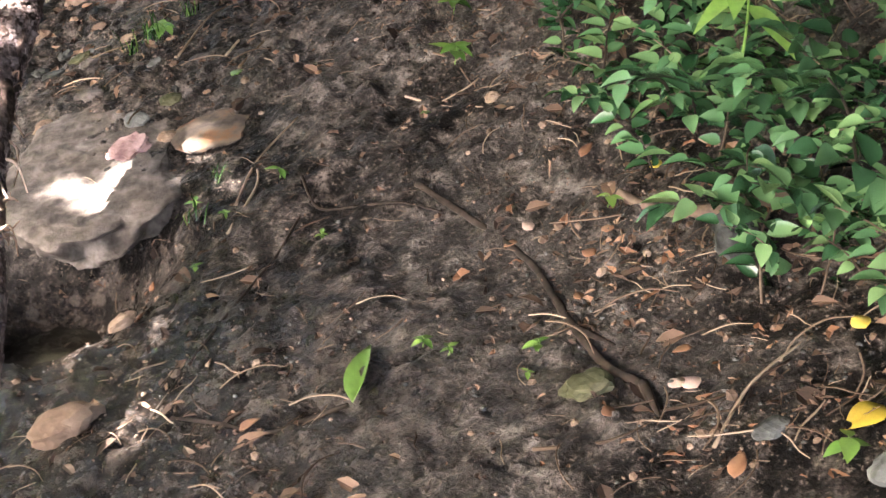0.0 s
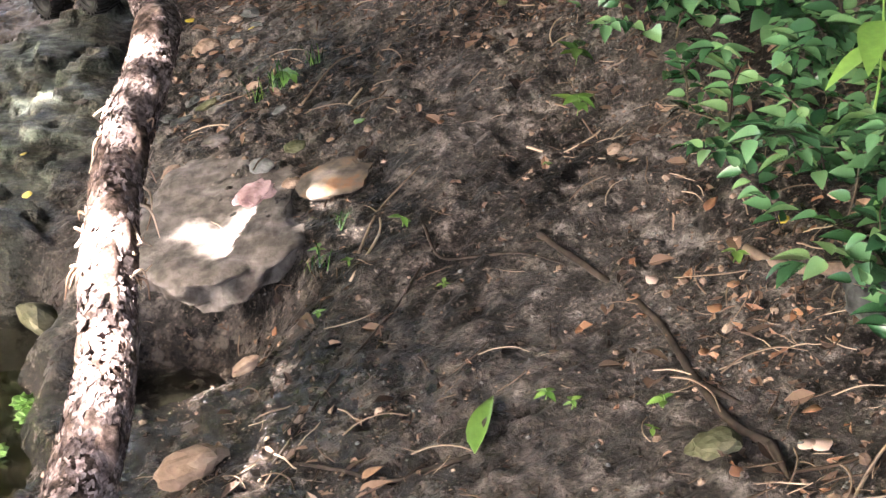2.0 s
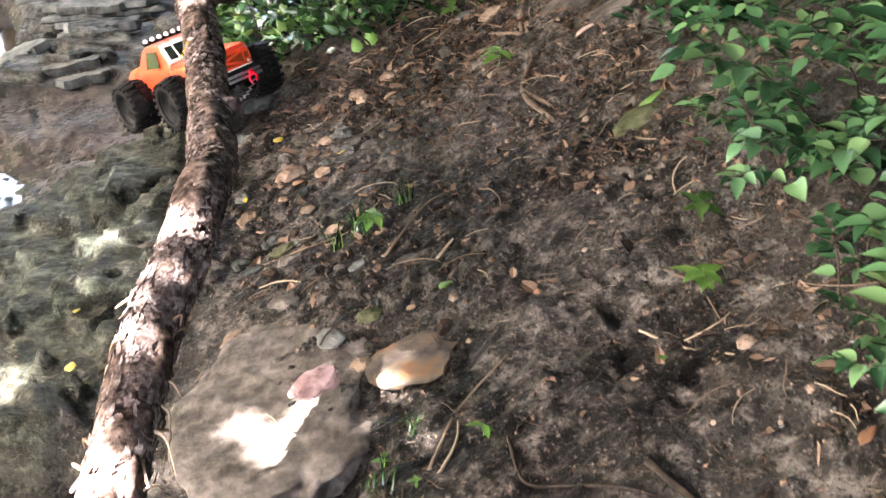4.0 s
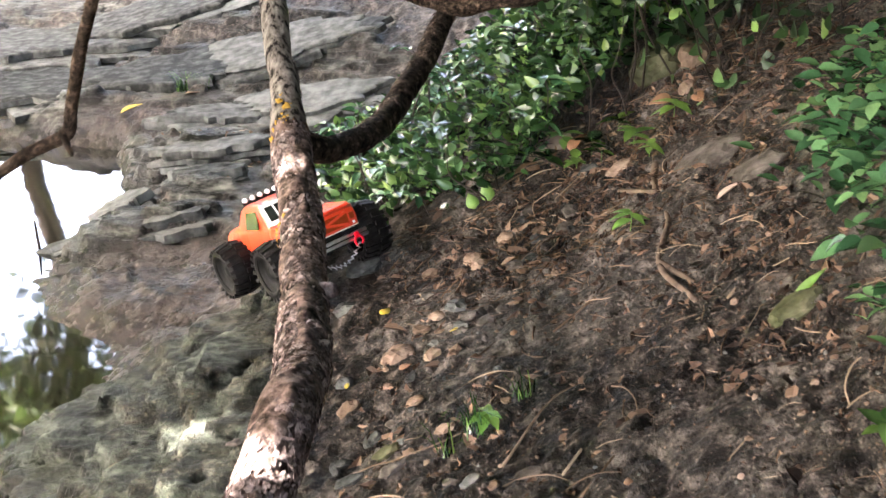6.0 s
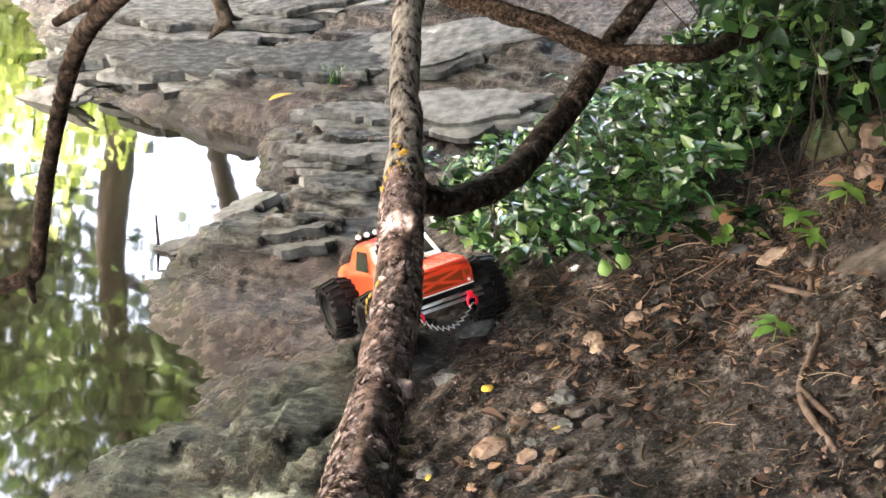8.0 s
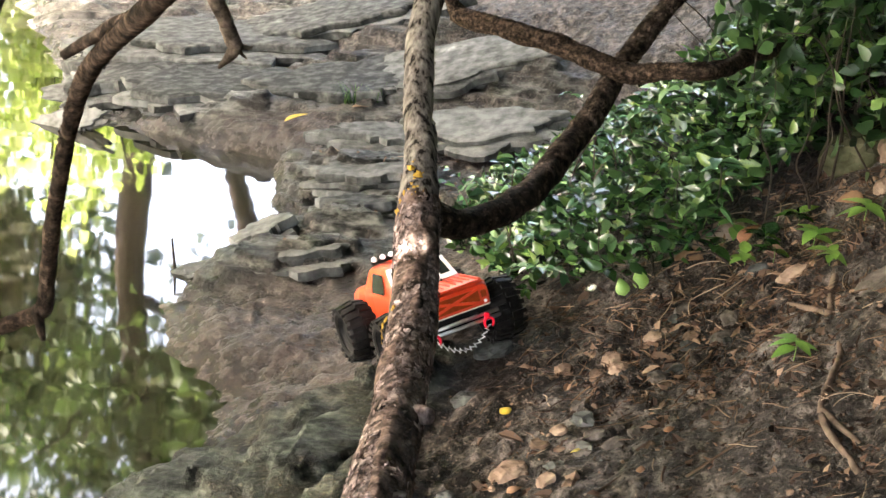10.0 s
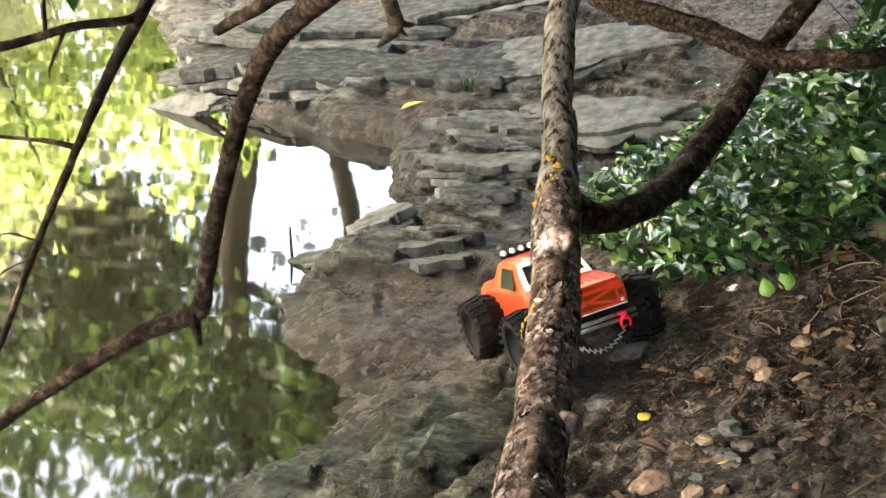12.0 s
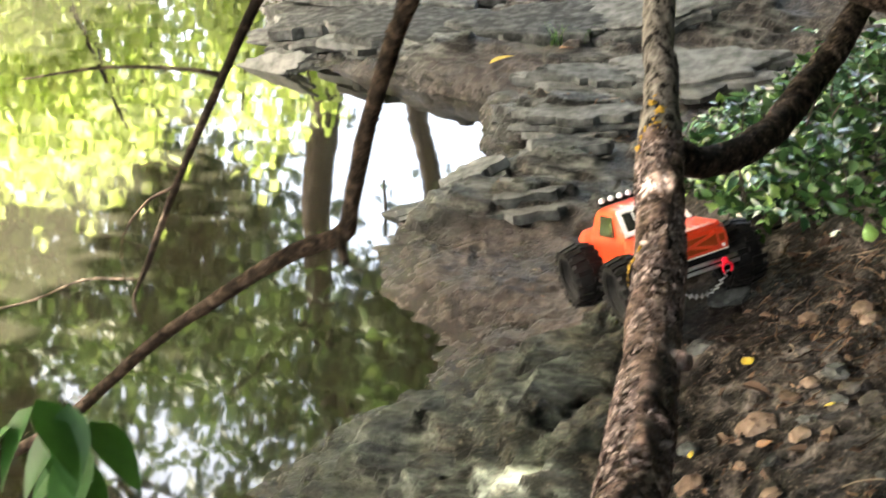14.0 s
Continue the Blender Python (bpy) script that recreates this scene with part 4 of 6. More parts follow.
body = raw("body", *truck_body(), PAINT, truck)
for p in body.data.polygons:
    p.use_smooth = len(p.vertices) == 4
sol = body.modifiers.new("shell", "SOLIDIFY")
sol.thickness, sol.offset = 0.0018, -1


def box(sx, sy, sz, m=Matrix.Identity(4), bevel=0.0):
    bm = bmesh.new()
    bmesh.ops.create_cube(bm, size=1)
    for v in bm.verts:
        v.co = Vector((v.co.x * sx, v.co.y * sy, v.co.z * sz))
    if bevel:
        bmesh.ops.bevel(bm, geom=bm.edges[:], offset=bevel, segments=2, affect="EDGES")
    bmesh.ops.transform(bm, matrix=m, verts=bm.verts)
    return bm


def rod(path, r, sides=10):
    return tube([(*p, r) for p in path], sides, 1)


def outline(points, depth, m):
    """A flat plate of a given depth with this outline, in the plane of m."""
    bm = bmesh.new()
    lo = [bm.verts.new(m @ Vector((x, y, 0))) for x, y in points]
    hi = [bm.verts.new(m @ Vector((x, y, depth))) for x, y in points]
    bm.faces.new(lo[::-1]); bm.faces.new(hi)
    for i in range(len(points)):
        j = (i + 1) % len(points)
        bm.faces.new((lo[i], lo[j], hi[j], hi[i]))
    return bm


# rear window: white frame, two posts, three panes, on the slope between bed and roof
slope = math.atan2(0.223 - 0.169, 0.056)
RW = pose(0, -0.079, 0.1695) @ pose(0, 0, 0, math.degrees(slope), 0, 0)
L = math.hypot(0.054, 0.056)
wt, wb = 0.069, 0.080
part("rear_window_frame", outline([(-wb, 0.002), (wb, 0.002), (wb - 0.002, 0.014), (-wb + 0.002, 0.014)], 0.004, RW), WHITE, truck, "white frame of the rear window")
part("rear_window_frame", outline([(-wt - 0.0015, L - 0.012), (wt + 0.0015, L - 0.012), (wt, L - 0.002), (-wt, L - 0.002)], 0.004, RW), WHITE, truck, "white frame of the rear window")
for s in (-1, 1):
    part("rear_window_frame", outline([(s * wb, 0.002), (s * wt, L - 0.002), (s * (wt - 0.009), L - 0.002), (s * (wb - 0.010), 0.002)][::s], 0.0042, RW), WHITE, truck, "white frame of the rear window")
    part("window_post", outline([(s * 0.043, 0.01), (s * 0.038, L - 0.008), (s * 0.034, L - 0.008), (s * 0.038, 0.01)][::s], 0.0038, RW), WHITE, truck, "white window post")
    part("rear_pane", outline([(s * (wb - 0.009), 0.012), (s * (wt - 0.008), L - 0.011), (s * 0.037, L - 0.011), (s * 0.041, 0.012)][::s], 0.0025, RW), GLASS, truck, "dark side pane of the rear window")
    # side windows
    part("side_window", outline([(-0.015, 0.168), (0.072, 0.168), (0.066, 0.214), (-0.004, 0.214)], 0.0012, Matrix.Translation((s * 0.0872, 0, 0.164)) @ Matrix.Rotation(-s * 0.29, 4, "Y") @ Matrix.Translation((0, 0, -0.164)) @ Matrix(((0, 0, s, 0), (1, 0, 0, 0), (0, 1, 0, 0), (0, 0, 0, 1)))), GLASS, truck, "dark side window")
    part("tail_lamp", box(0.013, 0.004, 0.016, pose(s * 0.078, -0.2125, 0.137), 0.001), SHADE, truck, "dark tail lamp")
    part("reflector", box(0.007, 0.004, 0.007, pose(s * 0.078, -0.2135, 0.120), 0.0008), LAMP, truck, "small pale reflector")
part("rear_pane", outline([(-0.0375, 0.012), (0.0375, 0.012), (0.0335, L - 0.011), (-0.0335, L - 0.011)], 0.0025, RW), GLASS, truck, "dark middle pane of the rear window")
ws = pose(0, 0.095, 0.2205) @ pose(0, 0, 0, -math.degrees(math.atan2(0.041, 0.033)), 0, 0)
part("windscreen", outline([(-0.066, 0.003), (0.066, 0.003), (0.074, 0.049), (-0.074, 0.049)], 0.002, ws), GLASS, truck, "dark windscreen")
for k in range(5):
    part("roof_rib", box(0.0028, 0.072, 0.0026, pose(-0.05 + 0.025 * k, 0.028, 0.2288), 0.0008), PAINT, truck)
for k in range(9):
    part("bed_rib", box(0.0032, 0.092, 0.0026, pose(-0.064 + 0.016 * k, -0.136, 0.1705), 0.0008), PAINT, truck)
for s in (-1, 1):
    part("bed_rail", box(0.007, 0.118, 0.005, pose(s * 0.081, -0.145, 0.1695), 0.0015), PAINT, truck)
    part("body_pin", box(0.004, 0.004, 0.007, pose(s * 0.033, -0.092, 0.173), 0.0008), BLACK, truck, "small black body pin")
    part("body_pin", box(0.004, 0.004, 0.007, pose(s * 0.033, 0.165, 0.179), 0.0008), BLACK, truck, "small black body pin")
part("bed_edge", box(0.168, 0.012, 0.006, pose(0, -0.203, 0.1665), 0.002), PAINT, truck)
bar = part("light_bar", box(0.132, 0.010, 0.009, pose(0, 0.083, 0.233), 0.002), BLACK, truck, "black roof light bar")
for k in range(6):
    part("round_lamp", (lambda b: (bmesh.ops.create_uvsphere(b, u_segments=14, v_segments=8, radius=0.0074, matrix=pose(-0.056 + 0.0224 * k, 0.083, 0.2395)), b)[1])(bmesh.new()), LAMP, bar, "round white lamp", smooth=True)
# tailgate: dark panel with an orange cross brace
tg = Matrix.Translation((0, -0.2128, 0)) @ Matrix(((1, 0, 0, 0), (0, 0, -1, 0), (0, 1, 0, 0), (0, 0, 0, 1)))
tail = part("tailgate", outline([(-0.066, 0.119), (0.066, 0.119), (0.066, 0.151), (-0.066, 0.151)], 0.0015, tg), SHADE, truck, "brown tailgate panel with an orange cross")
for a, b in (((-0.066, 0.119), (0.066, 0.151)), ((-0.066, 0.151), (0.066, 0.119))):
    d = Vector(b) - Vector(a); nrm = Vector((-d.y, d.x)).normalized() * 0.0032
    pts = [Vector(a) + nrm, Vector(a) - nrm, Vector(b) - nrm, Vector(b) + nrm]
    part("cross_brace", outline([tuple(p) for p in pts], 0.0024, tg), PAINT, tail)
part("valance", box(0.178, 0.008, 0.014, pose(0, -0.207, 0.103), 0.002), BLACK, truck, "black strip below the tailgate")
part("trim_strip", box(0.176, 0.003, 0.0025, pose(0, -0.2125, 0.1115), 0.0006), WHITE, truck, "pale trim line")
for z, y in ((0.094, -0.222), (0.083, -0.226)):
    raw("bumper_tube", *rod([(-0.098, y, z), (0.098, y, z)], 0.0042, 12), STEEL, truck, "grey steel bumper tube")
for s in (-1, 1):
    part("bumper_bracket", box(0.006, 0.05, 0.02, pose(s * 0.05, -0.20, 0.09), 0.001), BLACK, truck)
    hook = raw("shackle", *tube([(s * 0.066 + 0.011 * math.sin(a), -0.230 - 0.002 * math.cos(a), 0.074 + 0.012 * math.cos(a), 0.0032) for a in np.linspace(-2.6, 2.6, 12)], 8, 2), RED, truck, "red tow shackle")
    part("mount", box(0.012, 0.010, 0.016, pose(s * 0.066, -0.228, 0.089), 0.002), RED, hook)
chain = empty("chain"); chain.parent = truck
tagged(chain, "thin silver chain slung between the shackles")
ring = tube([(0.0034 * math.cos(a), 0.0058 * math.sin(a), 0, 0.0007) for a in np.linspace(0, 2 * math.pi, 11)], 5, 1, cap=False)
link_me = None
for k in range(21):
    s = -1 + 2 * k / 20
    p = Vector((s * 0.062, -0.2335, 0.068 - 0.034 * (1 - s * s)))
    ang = math.degrees(math.atan2(0.034 * 2 * s / 1.0, 0.062))
    if link_me is None:
        ob = raw("chain_link", *ring, STEEL, chain); link_me = ob.data
    else:
        ob = new("chain_link", link_me); ob.parent = chain
    ob.matrix_local = Matrix.Translation(p) @ pose(0, 0, 0, 0, -ang, 0) @ pose(0, 0, 0, 90 if k % 2 else 25, 0, 90)
# chassis, axles, dampers
part("chassis", box(0.085, 0.30, 0.030, pose(0, 0, 0.088), 0.004), BLACK, truck, "black chassis")
for sy in (-1, 1):
    raw("axle", *rod([(-0.13, sy * 0.145, 0.072), (0.13, sy * 0.145, 0.072)], 0.011, 12), BLACK, truck, "black axle")
    for sx in (-1, 1):
        raw("damper", *rod([(sx * 0.07, sy * 0.13, 0.075), (sx * 0.055, sy * 0.105, 0.135)], 0.007, 10), RED if sy > 0 else BLACK, truck, "shock absorber")
# wheels
prof = [(0.052, 0.014), (0.047, 0.026), (0.046, 0.034), (0.053, 0.0375), (0.062, 0.036), (0.0685, 0.030), (0.0705, 0.016), (0.0712, 0.0)]
full = [(r, -w) for r, w in prof] + [(r, w) for r, w in prof[-2::-1]]


def wheel_tyre():
    n = 40
    v, f = [], []
    for i in range(n):
        a = 2 * math.pi * i / n
        v += [(w, r * math.cos(a), r * math.sin(a)) for r, w in full]
    m_ = len(full)
    for i in range(n):
        j = (i + 1) % n
        f += [(i * m_ + k, i * m_ + k + 1, j * m_ + k + 1, j * m_ + k) for k in range(m_ - 1)]
    return v, f


def tread_lug():
    """One bar of the tread at the top of the tyre, on its outer half."""
    v = []
    for (da, w, r) in [(-0.075, 0.004, 0.0685), (0.075, 0.002, 0.0685), (0.10, 0.037, 0.0605), (-0.045, 0.038, 0.0605)]:
        for h in (0, 0.0085):
            rr, ww = r + h, w + (h * 0.35 if w > 0.02 else 0)
            v.append((ww, rr * math.cos(da), rr * math.sin(da)))
    return v, [(1, 3, 5, 7), (0, 1, 7, 6), (0, 2, 3, 1), (2, 4, 5, 3), (4, 6, 7, 5)]


def wheel_rim():
    v, f = [], []
    ring_p = [(0.052, 0.030), (0.047, 0.033), (0.043, 0.024), (0.020, 0.018), (0.012, 0.026), (0.0, 0.027)]
    n = 24
    for i in range(n):
        a = 2 * math.pi * i / n
        v += [(w, r * math.cos(a), r * math.sin(a)) for r, w in ring_p]
    k_ = len(ring_p)
    for i in range(n):
        j = (i + 1) % n
        f += [(i * k_ + k, i * k_ + k + 1, j * k_ + k + 1, j * k_ + k) for k in range(k_ - 1)]
    return v, f


tyre_me = rim_me = lug_me = None
for sx in (-1, 1):
    for sy in (-1, 1):
        w = empty("wheel"); w.parent = truck
        w.matrix_local = pose(sx * 0.126, sy * 0.148, 0.077, 31 * sy + 9 * sx, 0, 0) @ Matrix.Diagonal((sx, 1, 1, 1))
        if tyre_me is None:
            tyre_me = raw("tyre", *wheel_tyre(), RUBBER, w, "chunky black off-road tyre caked with mud", False).data
            rim_me = raw("rim", *wheel_rim(), BLACK, w, "dark wheel rim").data
        else:
            for nm, me in (("tyre", tyre_me), ("rim", rim_me)):
                ob = new(nm, me); ob.parent = w
                tagged(ob, "chunky black off-road tyre caked with mud" if nm == "tyre" else "dark wheel rim")
        for i in range(40):
            if lug_me is None:
                ob = raw("tread_lug", *tread_lug(), RUBBER, w, smooth=False); lug_me = ob.data
            else:
                ob = new("tread_lug", lug_me); ob.parent = w
            ob.matrix_local = Matrix.Rotation(math.pi * i / 20, 4, "X") @ Matrix.Diagonal((1 if i % 2 else -1, 1, 1, 1))

# stand it on the bank
TRUCK_X, TRUCK_Y, TRUCK_TURN = -0.53, 3.35, 38.0
ct, st_ = math.cos(radians(TRUCK_TURN)), math.sin(radians(TRUCK_TURN))
foot = {}
for sx in (-1, 1):
    for sy in (-1, 1):
        lx, ly = sx * 0.126, sy * 0.148
        gx_, gy_ = TRUCK_X + lx * ct - ly * st_, TRUCK_Y + lx * st_ + ly * ct
        foot[sx, sy] = max(on_ground(gx_ + dx, gy_ + dy).z for dx in (-0.02, 0, 0.02) for dy in (-0.02, 0, 0.02))
roll_ = math.degrees(math.atan2((foot[1, 1] + foot[1, -1] - foot[-1, 1] - foot[-1, -1]) / 2, 0.252))
pitch_ = math.degrees(math.atan2((foot[1, 1] + foot[-1, 1] - foot[1, -1] - foot[-1, -1]) / 2, 0.296))
truck.matrix_world = Matrix.Translation((TRUCK_X, TRUCK_Y, sum(foot.values()) / 4 - 0.004)) @ pose(0, 0, 0, 0, 0, TRUCK_TURN) @ pose(0, 0, 0, pitch_, -roll_, 0)


# ---- stones ----
def layered(size, squash, seed):
    """Broken plates of rock that lie on one another, the upper ones jutting out: a list of verts and faces."""
    r = np.random.default_rng(seed)
    out = []
    n, plates = 64, 3
    hx, hy, hz = size * squash[0], size * squash[1], size * squash[2]
    zs = np.linspace(-1, 1, plates + 1) + np.concatenate([[0], r.normal(0, 0.12, plates - 1), [0]])
    a = np.linspace(0, 2 * np.pi, n, endpoint=False)
    for k in range(plates):
        v, f = [], []
        grow = (0.86, 1.04, 0.90)[k] + r.normal(0, 0.03)
        ox, oy = r.normal(0, 0.04, 2) * size + (0, 0.05 * k * size)
        rim = 1 + 0.24 * vnoise(np.cos(a) * 2 + seed, np.sin(a) * 2 + 3 * k, seed) + 0.16 * vnoise(np.cos(a) * 6 + seed, np.sin(a) * 6 + k, seed + 3) + 0.08 * vnoise(np.cos(a) * 15 + seed, np.sin(a) * 15 + k, seed + 5)
        for z, inset in ((zs[k], 0.94), (zs[k] + 0.10, 1.0), (zs[k + 1] - 0.12, 0.99), (zs[k + 1], 0.955), (zs[k + 1] + 0.03, 0.72), (zs[k + 1], 0.45)):
            wob = 0.07 * hz * vnoise(np.cos(a) * 5 * inset + seed, np.sin(a) * 5 * inset + 2 * k, seed + 8)
            v += [(ox + hx * grow * rim[i] * inset * math.cos(a[i]), oy + hy * grow * rim[i] * inset * math.sin(a[i]), hz * z + wob[i]) for i in range(n)]
        for q in range(5):
            f += [(q * n + i, q * n + (i + 1) % n, (q + 1) * n + (i + 1) % n, (q + 1) * n + i) for i in range(n)]
        v.append((ox, oy, hz * zs[k + 1]))
        f += [(5 * n + i, 5 * n + (i + 1) % n, 6 * n) for i in range(n)]
        f.append(tuple(range(n))[::-1])
        out.append((v, f))
    return out


def ledge(x, y, size, squash, turn, seed, z):
    ob = empty("rock_ledge")
    for v, f in layered(size, squash, seed):
        raw("rock_plate", v, f, STONE, ob, smooth=True).data.set_sharp_from_angle(angle=radians(38))
    m = lying(x, y, turn)
    m.translation.z = z
    ob.matrix_world = m
    return tagged(ob, "low layered grey rock ledge beside the water", "rock ledge", "rock ledges by the water")


def stone(x, y, size, mat, label, squash=(1, 0.8, 0.55), turn=0, seed=1, sink=0.35, z=None, rough=0.28, name="stone", group="stones on the bank", tilt=0, sub=3, facet=True):
    v, f = blob(size, seed, squash, sub, rough, 1.7)
    ob = raw(name, v, f, mat, smooth=not facet)
    m = lying(x, y, turn, size * squash[2] * (1 - 2 * sink), tilt)
    if z is not None:
        m.translation.z = z
    ob.matrix_world = m
    return tagged(ob, label, "stone", group)


FLAT = stone(-0.20, 1.78, 0.30, MUDDY_STONE, "large flat mud-coated stone slab overhanging a dark wet hollow", (0.66, 1.02, 0.22), 0, 4, 0.30, rough=0.20, name="stone_slab", sub=6, facet=False)
for vert in FLAT.data.vertices:
    c = vert.co
    c.z = math.copysign(0.040 * min(1.0, abs(c.z) / 0.040) ** 0.5, c.z)
    k = noise.noise(c * 7) * 0.010 + noise.noise(c * 19) * 0.007 + noise.noise(c * 45) * 0.0035 + noise.noise(c * 110) * 0.0018
    vert.co = c + Vector((c.x * 0.3, c.y * 0.3, c.z)).normalized() * k
FLAT.matrix_world = Matrix.Translation((-0.20, 1.81, float(ground_z(-0.20, 2.0)) - 0.054)) @ Vector((0, 0, 1)).rotation_difference(Vector((-0.27, -0.05, 1))).to_matrix().to_4x4()
for k, (x, y, s, mat, sq, turn) in enumerate([
        (0.024, 1.80, 0.080, RUSTY, (0.98, 0.95, 0.11), -25), (-0.25, 1.06, 0.055, TAN_STONE, (1.05, 0.6, 0.5), 15), (-0.25, 2.755, 0.036, TAN_STONE, (1.1, 0.75, 0.6), 20), (-0.34, 2.60, 0.026, TAN_STONE, (1.1, 0.8, 0.5), 60),
        (-0.24, 2.38, 0.024, MOSSY, (1.2, 0.8, 0.4), 10), (-0.06, 1.83, 0.020, TAN_STONE, (1, 0.85, 0.7), 0), (-0.12, 1.93, 0.032, STONE, (0.8, 1.1, 0.3), 30), (-0.05, 1.965, 0.024, MOSSY, (1, 0.9, 0.4), 0), (-0.38, 3.30, 0.045, STONE, (1.1, 0.9, 0.4), 0),
        (-0.17, 2.86, 0.018, TAN_STONE, (1, 0.8, 0.6), 0), (0.45, 3.14, 0.085, MUDDY_STONE, (1.1, 0.9, 0.20), 25), (0.53, 2.98, 0.065, MUDDY_STONE, (1.1, 0.8, 0.20), -10), (0.49, 2.34, 0.050, MOSSY, (1.2, 0.7, 0.3), 15), (0.54, 1.57, 0.016, TAN_STONE, (1, 0.8, 0.6), 0),
        (0.38, 3.65, 0.075, MOSSY, (1.0, 0.8, 0.75), 0), (0.47, 3.60, 0.05, TAN_STONE, (1.0, 0.8, 0.7), 40), (0.44, 3.49, 0.024, TAN_STONE, (1, 0.9, 0.8), 0), (0.10, 3.58, 0.05, TAN_STONE, (1.3, 0.7, 0.6), 15), (0.19, 3.38, 0.03, STONE, (1, 0.8, 0.4), 0), (0.26, 3.30, 0.032, TAN_STONE, (1.2, 0.8, 0.4), 30),
        (-0.10, 3.17, 0.024, TAN_STONE, (1, 0.8, 0.7), 0), (-0.08, 3.12, 0.022, TAN_STONE, (1, 0.9, 0.7), 50), (-0.13, 3.13, 0.014, TAN_STONE, (1, 0.9, 0.7), 50), (-0.11, 2.87, 0.014, TAN_STONE, (1, 0.9, 0.5), 0), (-0.40, 3.08, 0.030, STONE, (1, 0.8, 0.6), 0), (-0.36, 2.70, 0.020, STONE, (1, 0.8, 0.6), 0),
        (0.46, 0.71, 0.036, MOSSY, (1, 0.9, 0.4), 0), (0.62, 0.50, 0.022, STONE, (1.2, 0.7, 0.5), 10), (0.70, 0.36, 0.03, STONE, (1, 0.8, 0.5), 0), (0.735, 0.895, 0.042, STONE, (0.8, 0.7, 1.0), 0), (-0.545, 1.66, 0.075, MOSSY, (0.28, 1.1, 0.8), 20), (-0.16, 1.33, 0.022, TAN_STONE, (1.3, 0.8, 0.6), 0),
        (-0.335, 2.42, 0.02, STONE, (1.2, 0.8, 0.4), 0), (-0.20, 2.55, 0.018, TAN_STONE, (1.1, 0.8, 0.4), 0), (-0.28, 2.48, 0.022, STONE, (1.2, 0.9, 0.35), 70), (-0.30, 2.28, 0.024, STONE, (1.2, 0.9, 0.35), 20), (0.02, 3.02, 0.02, TAN_STONE, (1, 0.8, 0.5), 0), (-0.02, 3.25, 0.022, TAN_STONE, (1, 0.8, 0.5), 0), (0.06, 3.2, 0.02, TAN_STONE, (1, 0.8, 0.5), 60)]):
    word = {"rust_stained_stone": "flat stone with a rusty orange stain set in mud", "tan_stone": "small tan stone half sunk in mud", "mossy_stone": "greenish weathered stone sunk in the bank", "grey_stone": "grey flat stone lying in the mud", "muddy_slab_stone": "broad flat brown stone bedded in the path"}[mat.name]
    stone(x, y, s, mat, word, sq, turn, 10 + k, 0.30 if sq[2] > 0.35 else 0.18)
rs = np.random.default_rng(314)
for k in range(64):
    y = rs.uniform(1.95, 3.35)
    x = rs.normal(np.interp(y, [1.9, 2.5, 3.3], [-0.12, -0.20, 0.10]), 0.11)
    mat, word = ((STONE, "small grey flat stone in the mud"), (TAN_STONE, "small tan stone half sunk in mud"), (MUDDY_STONE, "small muddy brown stone in the soil"))[k % 3]
    stone(x, y, 0.009 + 0.020 * rs.random() ** 2, mat, word, (rs.uniform(0.9, 1.3), rs.uniform(0.6, 0.95), rs.uniform(0.3, 0.6)), rs.uniform(0, 180), 200 + k, 0.32, sub=2, rough=0.5)
# layered ledges that stand out of the flat and the point
for k, (x, y, s, sq, turn, z) in enumerate([(-2.05, 5.86, 0.34, (1.5, 0.9, 0.16), -8, 0.10), (-1.55, 5.82, 0.30, (1.3, 0.8, 0.20), 4, 0.16), (-2.62, 6.10, 0.33, (1.2, 0.9, 0.22), -25, 0.05), (-1.10, 5.86, 0.30, (1.5, 0.7, 0.14), 8, 0.25), (-2.35, 6.45, 0.40, (1.5, 0.8, 0.14), 0, 0.16),
                                            (-1.15, 5.30, 0.20, (1.4, 0.55, 0.22), 4, 0.115), (-1.12, 4.84, 0.17, (1.25, 0.7, 0.24), 0, 0.115), (-1.04, 4.47, 0.12, (1.1, 0.6, 0.45), 0, 0.12), (-1.12, 4.08, 0.17, (1.3, 0.6, 0.35), 8, 0.085), (-1.30, 4.32, 0.11, (1.0, 0.9, 0.5), 0, 0.05),
                                            (-1.45, 4.13, 0.09, (1.3, 0.5, 0.25), 0, 0.012), (-0.80, 5.35, 0.24, (1.4, 0.7, 0.16), 0, 0.17), (-2.62, 5.48, 0.13, (1.6, 0.5, 0.18), 4, -0.004), (-1.8, 6.7, 0.4, (1.6, 0.7, 0.14), 6, 0.26)]):
    ledge(x, y, s, sq, turn, 60 + k, z)


# ---- roots, sticks ----
def ground_stick(name, label, pts, r0, r1, mat, lift=0.3, seed=0, twigs=()):
    def lay(p, a, b):
        n = len(p)
        return [(*on_ground(x, y, lift * (a + (b - a) * i / (n - 1))), a + (b - a) * i / (n - 1)) for i, (x, y) in enumerate(p)]
    ob = empty(name, on_ground(*pts[0]))
    tagged(ob, label, "root" if "root" in name else "stick", "roots and sticks")
    under(raw("stem", *tube(lay(pts, r0, r1), 9, 6, 0.18, seed, freq=80), mat), ob)
    for t in twigs:
        under(raw("side_twig", *tube(lay(t, r1 * 1.1, r1 * 0.4), 7, 6, 0.1, seed), mat), ob)


